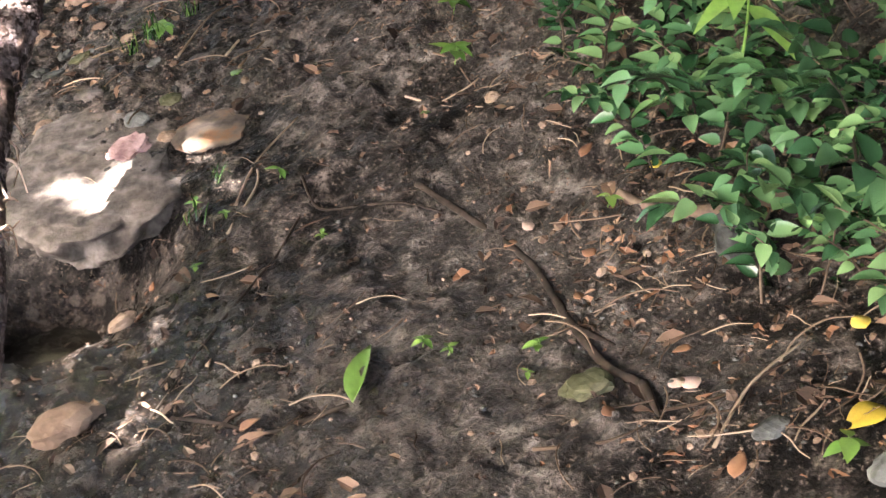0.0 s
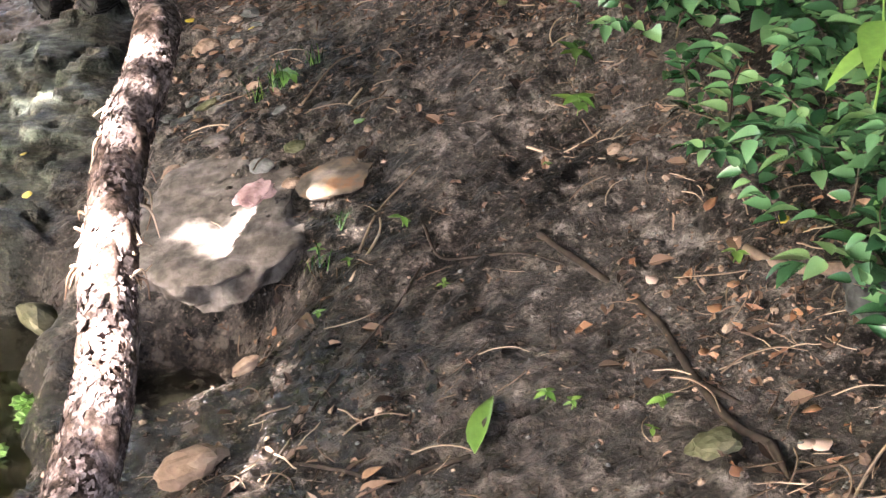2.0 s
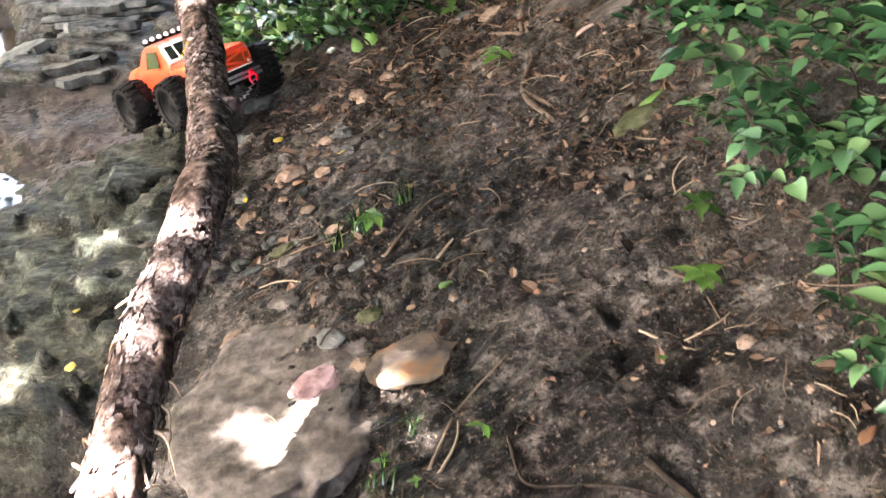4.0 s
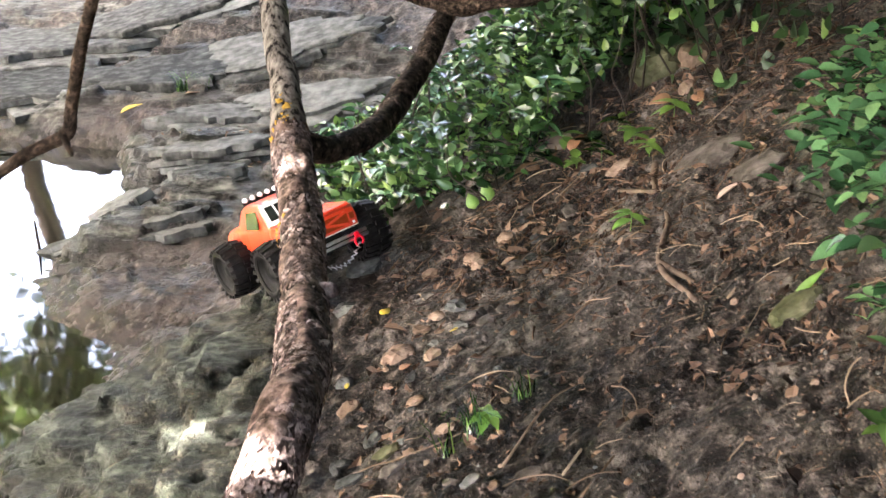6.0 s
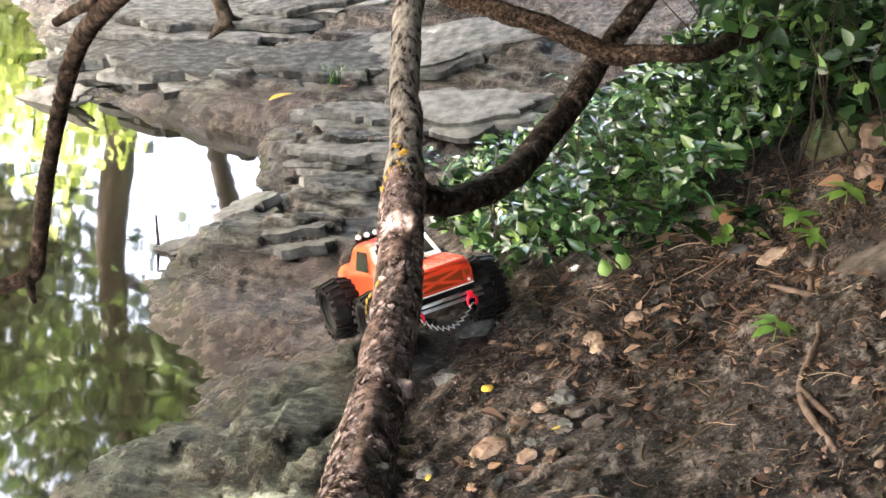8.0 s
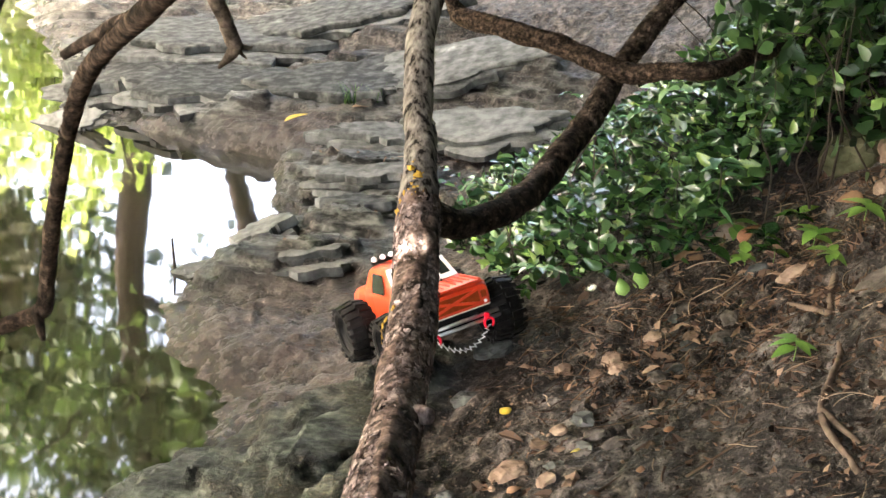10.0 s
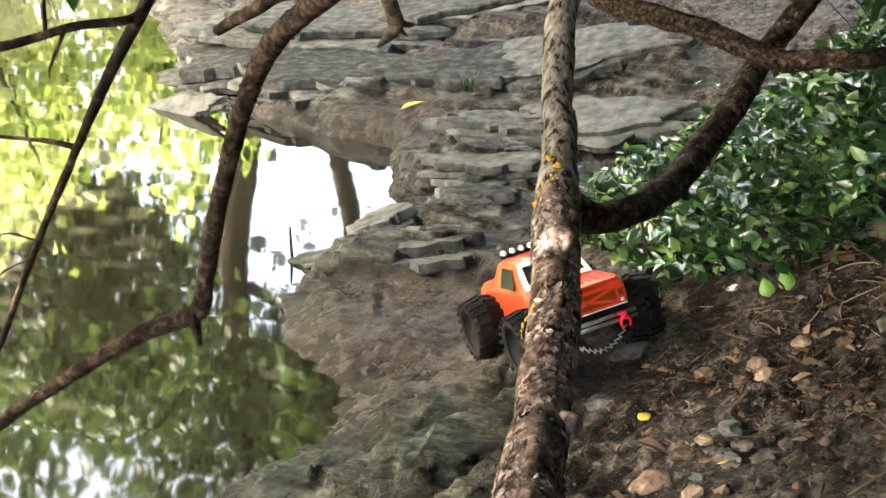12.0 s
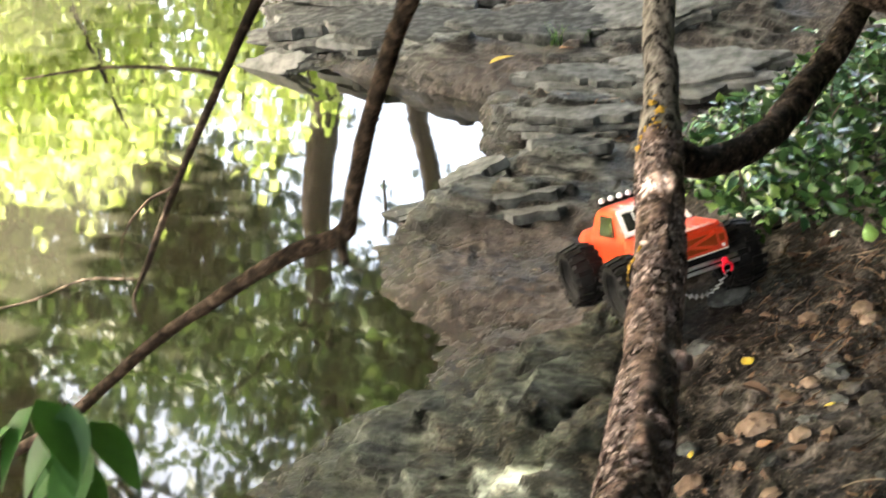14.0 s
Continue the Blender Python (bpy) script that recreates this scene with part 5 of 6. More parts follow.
ground_stick("tree_root", "dark wet root snaking over trampled mud", [(0.36, 1.38), (0.42, 1.27), (0.475, 1.16), (0.488, 1.06), (0.487, 0.96), (0.49, 0.86), (0.505, 0.76), (0.53, 0.685)], 0.006, 0.0075, ROOT, 0.5, 1, [[(0.49, 0.86), (0.53, 0.80)], [(0.53, 0.685), (0.52, 0.60)]])
ground_stick("tree_root", "pale thick root at the foot of the ivy", [(0.64, 1.13), (0.68, 1.06), (0.74, 0.985), (0.80, 0.945), (0.90, 0.90)], 0.009, 0.011, PALE_ROOT, 0.8, 2)
ground_stick("tree_root", "thin dark root running down the mud slope", [(-0.12, 1.02), (-0.02, 1.16), (0.06, 1.27), (0.11, 1.34), (0.15, 1.40), (0.19, 1.45)], 0.0022, 0.003, ROOT, 0.4, 3)
ground_stick("tree_root", "thin dark root half buried in mud", [(-0.08, 0.98), (-0.02, 0.93), (0.04, 0.875), (0.10, 0.875), (0.16, 0.865)], 0.003, 0.004, ROOT, 0.5, 4)
ground_stick("tree_root", "thin root arching across the path", [(0.17, 1.50), (0.19, 1.42), (0.25, 1.39), (0.32, 1.34), (0.39, 1.30)], 0.003, 0.0022, ROOT, 0.8, 5)
ground_stick("tree_root", "forked root climbing the path", [(0.35, 2.55), (0.30, 2.75), (0.34, 2.95), (0.33, 3.15), (0.345, 3.3)], 0.006, 0.009, PALE_ROOT, 0.4, 6, [[(0.30, 2.75), (0.36, 2.66)], [(0.33, 3.1), (0.25, 3.2)]])
for k, p in enumerate([[(0.05, 1.50), (0.10, 1.62), (0.19, 1.72)], [(0.03, 1.43), (0.09, 1.53), (0.10, 1.63)], [(0.08, 2.12), (0.15, 2.24)], [(0.40, 1.70), (0.46, 1.62), (0.52, 1.56)], [(0.46, 1.82), (0.50, 1.74), (0.52, 1.66)], [(0.10, 2.02), (0.165, 2.13)], [(-0.02, 2.2), (0.06, 2.35), (0.12, 2.42)],
                         [(0.52, 0.62), (0.60, 0.60), (0.70, 0.62)], [(0.56, 0.52), (0.64, 0.60), (0.75, 0.66)], [(0.36, 0.62), (0.44, 0.58), (0.52, 0.60)], [(-0.10, 2.62), (-0.02, 2.70)], [(0.08, 2.66), (0.2, 2.74), (0.28, 2.72)], [(0.42, 3.3), (0.6, 3.42), (0.75, 3.36)], [(0.40, 2.50), (0.50, 2.62)], [(-0.85, 3.80), (-0.72, 3.83)], [(-0.98, 3.55), (-0.9, 3.58)]]):
    ground_stick("stick", "thin dry twig lying on the mud", p, 0.0028, 0.0015, TWIG, 0.9, 20 + k)
stake = raw("stick", *tube([(-1.545, 4.16, -0.05, 0.005), (-1.55, 4.16, 0.03, 0.0045), (-1.555, 4.165, 0.095, 0.003)], 8, 4, 0.1), SMOOTH_BARK)
tagged(stake, "thin dark stick standing in the shallow water", "stick", "roots and sticks")


# ---- leaves lying about ----
OVATE, ROUND, LONG = leaf_shape(1, 0.58, 0.2, 0.22, 6), leaf_shape(1, 0.85, 0.12, 0.12, 6), leaf_shape(1, 0.30, 0.5, 0.15, 7)


def fallen(x, y, length, mat, label, shape=OVATE, turn=0, tilt=8, lift=0.006, z=None):
    ob = raw("fallen_leaf", shape[0] * length, shape[1], mat)
    m = lying(x, y, turn, lift, tilt)
    if z is not None:
        m.translation.z = z
    ob.matrix_world = m
    sol = ob.modifiers.new("thickness", "SOLIDIFY")
    sol.thickness = 0.0006
    return tagged(ob, label, "leaf", "fallen leaves")


fallen(-0.145, 1.385, 0.062, BROWN_LEAF, "pinkish tan dead leaf on wet mud", ROUND, -20)
fallen(-0.10, 1.49, 0.034, BROWN_LEAF, "small brown dead leaf by the hollow", OVATE, 10)
fallen(0.165, 0.86, 0.125, SPRING, "long fresh green leaf curled on the mud", leaf_shape(1, 0.30, 0.9, 0.12, 8), -24, 8, 0.008)
fallen(0.005, 0.885, 0.036, BROWN_LEAF, "orange-brown leaf beside a thin root", OVATE, -70)
for k, (x, y, s, mat, turn) in enumerate([(0.555, 0.45, 0.045, BROWN_LEAF, -40), (0.74, 0.46, 0.06, YELLOW, 100), (0.58, 0.63, 0.035, PALE_LEAF, 10), (0.485, 1.155, 0.028, BROWN_LEAF, 80), (0.51, 1.16, 0.027, PALE_LEAF, 20), (0.52, 0.93, 0.022, BROWN_LEAF, 0), (0.56, 0.83, 0.02, BROWN_LEAF, 0), (0.565, 0.645, 0.032, PALE_LEAF, 10),
                                        (0.46, 0.62, 0.024, BROWN_LEAF, 0), (0.62, 0.74, 0.03, BROWN_LEAF, 70), (0.57, 1.02, 0.03, BROWN_LEAF, 30), (0.60, 1.06, 0.028, BROWN_LEAF, -30), (0.62, 1.27, 0.04, BROWN_LEAF, -50), (0.80, 0.62, 0.035, YELLOW, 0), (0.71, 1.15, 0.03, YELLOW, 0), (0.88, 0.95, 0.04, BROWN_LEAF, 0), (-0.29, 2.99, 0.035, YELLOW, 40),
                                        (0.04, 2.82, 0.026, BROWN_LEAF, 0), (-0.12, 2.80, 0.022, YELLOW, 80), (-0.24, 2.68, 0.03, BROWN_LEAF, -60), (0.0, 2.68, 0.022, BROWN_LEAF, 0), (-0.35, 2.66, 0.022, YELLOW, 0), (0.08, 1.98, 0.03, SPRING, -60), (-0.66, 2.24, 0.022, YELLOW, 0), (-1.38, 5.56, 0.075, BROWN_LEAF, -70), (0.18, 2.02, 0.02, BROWN_LEAF, 0), (0.25, 1.86, 0.02, BROWN_LEAF, 0), (0.34, 1.94, 0.022, PALE_LEAF, 0)]):
    fallen(x, y, s, mat, {"brown_leaf": "brown dead leaf on trampled mud", "pale_dead_leaf": "pale tan dead leaf on trampled mud", "yellow_leaf": "yellow fallen leaf on the bank", "light_green_leaf": "fresh green fallen leaf on mud"}[mat.name], ROUND if k % 3 else OVATE, turn, 10 - 5 * (k % 4))
for x, y, size, turn in ((0.07, 3.50, 0.085, 70), (0.11, 3.53, 0.07, 20), (0.15, 3.49, 0.075, -40), (0.40, 3.46, 0.07, 60), (0.47, 3.42, 0.06, 10)):
    fallen(x, y, size, BROWN_LEAF, "large curled reddish brown dead leaf under the thicket", leaf_shape(1, 0.6, 0.5, 0.4, 6), turn, 14, 0.012)
fallen(-1.62, 5.42, 0.10, YELLOW, "long yellow leaf on bare mud", LONG, -55, 5)
fallen(0.50, 2.39, 0.085, SPRING, "light green pointed leaf lying on litter", leaf_shape(1, 0.36, 0.2, 0.1, 6), -62, 6)
fallen(0.44, 2.93, 0.075, PALE_LEAF, "pale green narrow leaf lying on litter", LONG, -70, 6)
fallen(-0.62, 2.00, 0.03, YELLOW, "small yellow leaf on the stone shelf", ROUND, 0)
slate = raw("bark_piece", *blob(0.045, 5, (1.0, 0.62, 0.22), 3, 0.5), PINK_BARK, smooth=False)
slate.matrix_world = Matrix.Translation((-0.135, 1.735, 0.312)) @ pose(0, 0, 0, 12, -18, 35)
tagged(slate, "curled pinkish piece of bark on the slab", "bark piece")


# ---- ivy and other plants ----
def region(x, y):
    """How thickly the ivy grows: 0 to 1."""
    edge = np.interp(y, [0.2, 0.7, 1.0, 1.2, 1.35, 1.7, 2.0, 2.3, 2.9, 3.3], [0.84, 0.84, 0.82, 0.78, 0.70, 0.68, 0.66, 0.64, 0.64, 0.76])
    bank = step(-0.03, 0.04, x - edge) * (y < 3.2)
    clump = (y > np.interp(x, [-0.7, -0.4, -0.15, 0.0, 0.12, 0.3], [4.2, 3.62, 3.46, 3.46, 3.55, 3.75])) & (x > -0.68) & (x < 0.32) & (y < 5.2 + 0.5 * x)
    return np.maximum(bank, clump * 1.0)


leaf_meshes = []
for k, (w, fold, curl) in enumerate([(0.64, 0.50, 0.22), (0.72, 0.36, 0.34), (0.58, 0.62, 0.16), (0.68, 0.28, 0.42)]):
    v, f = leaf_shape(1, w, fold, curl, 7, 1.0, 0.80)
    ob = raw("leaf", v, f, IVY)
    leaf_meshes.append(ob.data)
    bpy.data.objects.remove(ob)


def sprig(seed, count, reach, size, tall, label, name="ivy_plant"):
    r = np.random.default_rng(seed)
    ob = empty(name)
    bend = r.uniform(-0.5, 0.5)
    path = [(0, 0, -0.01, 0.0022), (reach * 0.3, reach * bend * 0.1, tall * 0.6, 0.002), (reach * 0.65, reach * bend * 0.4, tall * 0.9, 0.0016), (reach, reach * bend, tall, 0.001)]
    raw("stem", *tube(path, 5, 5), PALE_ROOT if seed % 2 else ROOT, ob)
    c = smooth_path(path, 12)
    for k in range(count):
        i = int((0.18 + 0.82 * k / max(1, count - 1)) * (len(c) - 1))
        p = Vector(c[i, :3])
        side = 1 if k % 2 else -1
        yaw = math.degrees(math.atan2(bend, 1)) - 90 + side * r.uniform(25, 95) if k < count - 1 else math.degrees(math.atan2(bend, 1)) - 90
        s = size * r.uniform(0.65, 1.2)
        lf = new("leaf", leaf_meshes[r.integers(4)])
        lf.parent = ob
        lf.matrix_local = Matrix.Translation(p) @ pose(0, 0, 0, 0, 0, yaw) @ pose(0, 0.006, 0.004, r.uniform(-35, 25), r.uniform(-28, 28), 0) @ Matrix.Diagonal((s, s, s, 1))
    return tagged(ob, label, "ivy", "ivy plants on the bank")


protos = [sprig(k, 13 + k % 4, 0.14 + 0.02 * (k % 3), 0.046, 0.04 + 0.025 * (k % 3), "trailing ivy with glossy oval green leaves on the bank") for k in range(6)]
small = [sprig(20 + k, 9 + k % 3, 0.14, 0.038, 0.08 + 0.04 * k, "dense vine shoot with small dark glossy leaves") for k in range(3)]
rv = np.random.default_rng(5)
spots = []
tries = 0
while len(spots) < 500 and tries < 40000:
    tries += 1
    x, y = (rv.uniform(0.5, 1.15), rv.uniform(0.35, 3.2)) if rv.random() < 0.86 else (rv.uniform(-0.68, 0.35), rv.uniform(3.45, 5.1))
    if rv.random() < region(np.array(x), np.array(y)) and fbm(np.array([x * 5.0]), np.array([y * 5.0]), 2, 77)[0] > -0.42 and all((x - a) ** 2 + (y - b) ** 2 > (0.043 if y < 3.3 else 0.075)**2 for a, b in spots):
        spots.append((x, y))
spots += [(0.74, 0.86), (0.78, 0.81), (0.77, 0.92), (0.81, 0.88), (0.74, 0.78), (0.80, 0.74), (0.70, 1.12)]
spots.sort(key=lambda p: p[1] if p[1] < 3.3 else 1.6 + 0.1 * p[1])
rest, spots = spots[295:], spots[:295]
used = set()
for k, (x, y) in enumerate(spots):
    proto = protos[rv.integers(6)] if y < 3.3 else small[rv.integers(3)]
    s = rv.uniform(0.8, 1.2)
    lift = 0 if y < 3.3 else rv.uniform(0, 0.05)
    m = Matrix.Translation(on_ground(x, y, lift)) @ pose(0, 0, 0, 0, 0, rv.uniform(0, 360)) @ pose(0, 0, 0, rv.uniform(-14, 14), rv.uniform(-22, 10), 0) @ Matrix.Diagonal((s, s, s, 1))
    if proto.name in used:
        copy_thing(proto, m)
    else:
        used.add(proto.name)
        proto.matrix_basis = m
for p in protos + small:
    if p.name not in used:
        p.matrix_basis = Matrix.Translation(on_ground(0.9, 1.5)) 
# the ivy further up the bank
mi = []
for x, y in rest:
    for k in range(10):
        a, d = rv.uniform(0, 6.28), rv.uniform(0.01, 0.11)
        px_, py_ = x + d * math.cos(a), y + d * math.sin(a)
        s = 0.052 * rv.uniform(0.65, 1.2)
        mi.append(Matrix.Translation(on_ground(px_, py_, rv.uniform(0.02, 0.11))) @ pose(0, 0, 0, rv.uniform(-35, 25), rv.uniform(-28, 28), rv.uniform(0, 360)) @ Matrix.Diagonal((s, s, s, 1)))
tagged(many("ivy_cover", leaf_shape(1, 0.64, 0.18, 0.2, 5), mi, IVY), "dense ivy leaves covering the bank", "ivy", kind="stuff")
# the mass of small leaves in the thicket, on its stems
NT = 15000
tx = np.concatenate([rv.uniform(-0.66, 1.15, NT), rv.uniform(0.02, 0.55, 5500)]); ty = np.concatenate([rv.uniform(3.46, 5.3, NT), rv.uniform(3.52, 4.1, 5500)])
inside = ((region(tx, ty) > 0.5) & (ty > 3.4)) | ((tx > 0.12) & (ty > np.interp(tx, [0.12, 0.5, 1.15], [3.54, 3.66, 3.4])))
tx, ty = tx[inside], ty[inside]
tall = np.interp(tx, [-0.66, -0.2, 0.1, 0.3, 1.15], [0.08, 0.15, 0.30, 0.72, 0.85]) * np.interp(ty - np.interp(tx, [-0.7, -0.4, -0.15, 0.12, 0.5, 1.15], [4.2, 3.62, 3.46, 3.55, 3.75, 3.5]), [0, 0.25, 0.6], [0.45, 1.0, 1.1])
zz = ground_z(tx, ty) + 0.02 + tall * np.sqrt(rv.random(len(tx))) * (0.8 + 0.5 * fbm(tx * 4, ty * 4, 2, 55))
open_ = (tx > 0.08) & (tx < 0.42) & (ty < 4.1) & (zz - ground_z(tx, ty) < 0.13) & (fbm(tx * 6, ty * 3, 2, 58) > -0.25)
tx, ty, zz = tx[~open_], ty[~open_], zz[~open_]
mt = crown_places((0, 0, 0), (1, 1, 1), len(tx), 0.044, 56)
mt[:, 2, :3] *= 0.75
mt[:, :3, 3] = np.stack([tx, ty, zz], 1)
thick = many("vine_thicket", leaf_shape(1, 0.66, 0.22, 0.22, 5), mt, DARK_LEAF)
# shrubs added on the bank behind it, to block light from the sky
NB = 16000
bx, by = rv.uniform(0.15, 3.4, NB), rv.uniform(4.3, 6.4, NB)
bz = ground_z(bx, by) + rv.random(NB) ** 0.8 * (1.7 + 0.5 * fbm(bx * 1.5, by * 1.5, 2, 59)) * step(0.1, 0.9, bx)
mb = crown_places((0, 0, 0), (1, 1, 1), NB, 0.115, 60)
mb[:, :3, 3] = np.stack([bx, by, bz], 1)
tagged(many("bank_shrubs", leaf_shape(1, 0.66, 0.2, 0.2, 3), mb, SHADED_LEAF), "dense dark green shrubs added up the bank to block the sky", "shrubs", kind="stuff")
# a second, unseen row uphill, added to keep side light off the bank
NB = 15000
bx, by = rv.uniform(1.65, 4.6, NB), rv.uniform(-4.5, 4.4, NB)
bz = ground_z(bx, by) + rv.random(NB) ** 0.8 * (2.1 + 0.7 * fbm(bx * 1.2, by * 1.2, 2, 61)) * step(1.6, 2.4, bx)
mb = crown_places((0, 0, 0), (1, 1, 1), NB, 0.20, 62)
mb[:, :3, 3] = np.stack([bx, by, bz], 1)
tagged(many("bank_shrubs", BIG_LEAF, mb, SHADED_LEAF), "tall unseen dark green shrubs added along the bank top to block light", "shrubs", kind="stuff")
# vines hanging from the bough over the thicket; upper ones added to shade it
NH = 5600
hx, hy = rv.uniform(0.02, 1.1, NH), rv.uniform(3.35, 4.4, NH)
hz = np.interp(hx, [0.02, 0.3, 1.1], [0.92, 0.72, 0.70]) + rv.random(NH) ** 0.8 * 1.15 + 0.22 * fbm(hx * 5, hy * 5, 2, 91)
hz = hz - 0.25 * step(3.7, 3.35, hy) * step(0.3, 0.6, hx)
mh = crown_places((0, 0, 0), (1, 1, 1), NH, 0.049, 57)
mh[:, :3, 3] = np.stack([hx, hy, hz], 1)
tagged(many("hanging_vines", leaf_shape(1, 0.66, 0.2, 0.2, 5), mh, SHADED_LEAF), "leafy vines over the thicket, their leaf colour darkened for shade", "vines", kind="stuff")
tagged(thick, "dense thicket of small dark glossy vine leaves", "vine thicket", kind="stuff")
stems = []
for k in range(130):
    x, y = rv.uniform(-0.1, 1.1), rv.uniform(3.45, 4.2)
    h = rv.uniform(0.15, 0.6) if x > 0.15 else rv.uniform(0.08, 0.2)
    p0 = on_ground(x, y)
    lean_x, lean_y = rv.normal(-0.1, 0.35), rv.normal(-0.25, 0.25)
    pts = [(*p0, rv.uniform(0.002, 0.0045))]
    for j in range(1, 6):
        w = j / 5
        pts.append((x + h * lean_x * w + rv.normal(0, 0.022), y + h * lean_y * w + rv.normal(0, 0.022), p0.z + h * (w if k % 3 else math.sin(2.4 * w)), 0.003 * (1 - 0.75 * w)))
    stems.append(tube(pts, 6, 4))
vs, fs, base = [], [], 0
for v, f in stems:
    vs.append(v); fs += [tuple(i + base for i in q) for q in f]; base += len(v)
tagged(raw("vine_stems", np.concatenate(vs), fs, ROOT), "tangle of thin brown vine stems in the thicket", "vine stems", kind="stuff")


def seedling(x, y, size, label="small green seedling with a few leaves in the mud", mat=SPRING, seed=0, leaves=4):
    r = np.random.default_rng(seed)
    ob = empty("seedling", on_ground(x, y))
    tagged(ob, label, "seedling", "seedlings")
    raw("stem", *tube([(0, 0, -0.005, 0.001), (0.002, 0.001, size * 0.5, 0.0008), (0, 0.004, size * 0.8, 0.0006)], 5, 4), mat, ob)
    for k in range(leaves):
        v, f = OVATE
        s = size * r.uniform(0.7, 1.2)
        lf = raw("leaf", v * s, f, mat, ob)
        lf.matrix_local = Matrix.Translation((0, 0, size * r.uniform(0.5, 0.8))) @ pose(0, 0, 0, 0, 0, k * 360 / leaves + r.uniform(-30, 30)) @ pose(0, 0, 0, r.uniform(-20, 20), 0, 0)


for k, (x, y, s) in enumerate([(0.135, 1.54, 0.026), (0.185, 1.335, 0.016), (-0.135, 1.44, 0.016), (-0.03, 1.37, 0.016), (0.28, 0.93, 0.022), (0.31, 0.89, 0.02), (0.43, 0.84, 0.024), (0.40, 0.79, 0.014), (-0.02, 1.55, 0.02), (0.03, 1.47, 0.016), (-0.02, 1.86, 0.012), (0.62, 1.12, 0.03), (0.66, 0.40, 0.04), (0.42, 1.60, 0.018)]):
    seedling(x, y, s, seed=k)
for k, (x, y, s) in enumerate([(0.257, 2.95, 0.055), (0.20, 3.48, 0.06), (0.30, 3.40, 0.055), (0.05, 3.62, 0.05), (-0.05, 2.36, 0.045), (-0.36, 3.60, 0.035), (0.50, 1.72, 0.05), (0.54, 1.92, 0.05), (0.40, 3.42, 0.06), (0.09, 3.50, 0.055), (0.16, 3.44, 0.05), (0.22, 3.40, 0.05), (0.13, 3.56, 0.06), (0.27, 3.50, 0.05), (0.33, 3.30, 0.045)]):
    seedling(x, y, s, "low leafy green plant among dead leaves", DARK_LEAF if k % 2 else SPRING, 40 + k, 7)
for x, y, s in ((-0.06, 3.45, 0.05), (-0.10, 3.44, 0.045)):
    fallen(x, y, s, SPRING, "round light green leaf at the thicket's edge", ROUND, 10, 60, 0.02)
broad = empty("broadleaf_plant", on_ground(0.86, 1.22)); tagged(broad, "tall plant with large light green pointed leaves", "plant")
tall_stem = [(0.86, 1.22, on_ground(0.86, 1.22).z - 0.01, 0.004), (0.84, 1.19, 0.75, 0.0022), (0.79, 1.13, 0.88, 0.0018), (0.76, 1.10, 0.95, 0.0012)]
under(raw("stem", *tube(tall_stem, 8, 6), SPRING), broad)
for k, (x, y, z, s, yaw, p) in enumerate([(0.79, 1.14, 0.87, 0.16, 150, -8), (0.80, 1.13, 0.84, 0.13, 110, -22), (0.77, 1.10, 0.93, 0.13, 60, -10), (0.82, 1.16, 0.80, 0.12, 200, -20), (0.76, 1.10, 0.95, 0.12, -30, 0), (0.83, 1.18, 0.78, 0.11, 20, -12)]):
    v, f = leaf_shape(1, 0.36, 0.25, 0.2, 8)
    lf = raw("leaf", v * s, f, SPRING)
    lf.matrix_world = Matrix.Translation((x, y, z)) @ pose(0, 0, 0, p, 10, yaw)
    under(lf, broad)
# leaves on the hanging branches
for k, (x, y, z, s, yaw, p, par) in enumerate([(-0.655, 1.38, 0.99, 0.06, 150, -45, "arc"), (-0.675, 1.40, 0.985, 0.065, 215, -55, "arc"), (-0.63, 1.37, 0.985, 0.07, 185, -40, "arc"), (-0.615, 1.36, 1.01, 0.06, 250, -30, "arc"), (-0.64, 1.38, 0.96, 0.065, 120, -35, "arc"), (-0.66, 1.39, 0.95, 0.06, 265, -60, "arc"), (-0.62, 1.36, 0.955, 0.055, 90, -20, "arc"), (-0.675, 1.40, 0.94, 0.065, 170, -50, "arc"), (-0.640, 1.33, 1.035, 0.062, 140, -55, "arc"), (-0.612, 1.335, 1.040, 0.060, 205, -60, "arc"), (-0.655, 1.32, 1.020, 0.060, 110, -50, "arc"), (-0.632, 1.325, 1.045, 0.058, 250, -45, "arc"), (-0.50, 1.41, 1.43, 0.05, 80, -60, "dark"), (-0.53, 1.41, 1.42, 0.055, 120, -70, "dark"), (-0.47, 1.42, 1.42, 0.05, 200, -60, "dark"), (-0.56, 1.39, 1.40, 0.05, 160, -60, "dark"), (-0.583, 1.451, 1.392, 0.055, 185, -75, "dark"), (-0.560, 1.466, 1.398, 0.05, 150, -80, "dark"), (-0.535, 1.483, 1.392, 0.05, 215, -72, "dark")]):
    v, f = leaf_shape(1, 0.5, 0.2, 0.25, 6)
    lf = raw("leaf", v * s * (1.15 if par == "arc" else 0.8), f, HANGING)
    lf.matrix_world = Matrix.Translation((x, y, z)) @ pose(0, 0, 0, p, 0, yaw)
    under(lf, arc if par == "arc" else bpy.data.objects["dark_hanging_branch"])


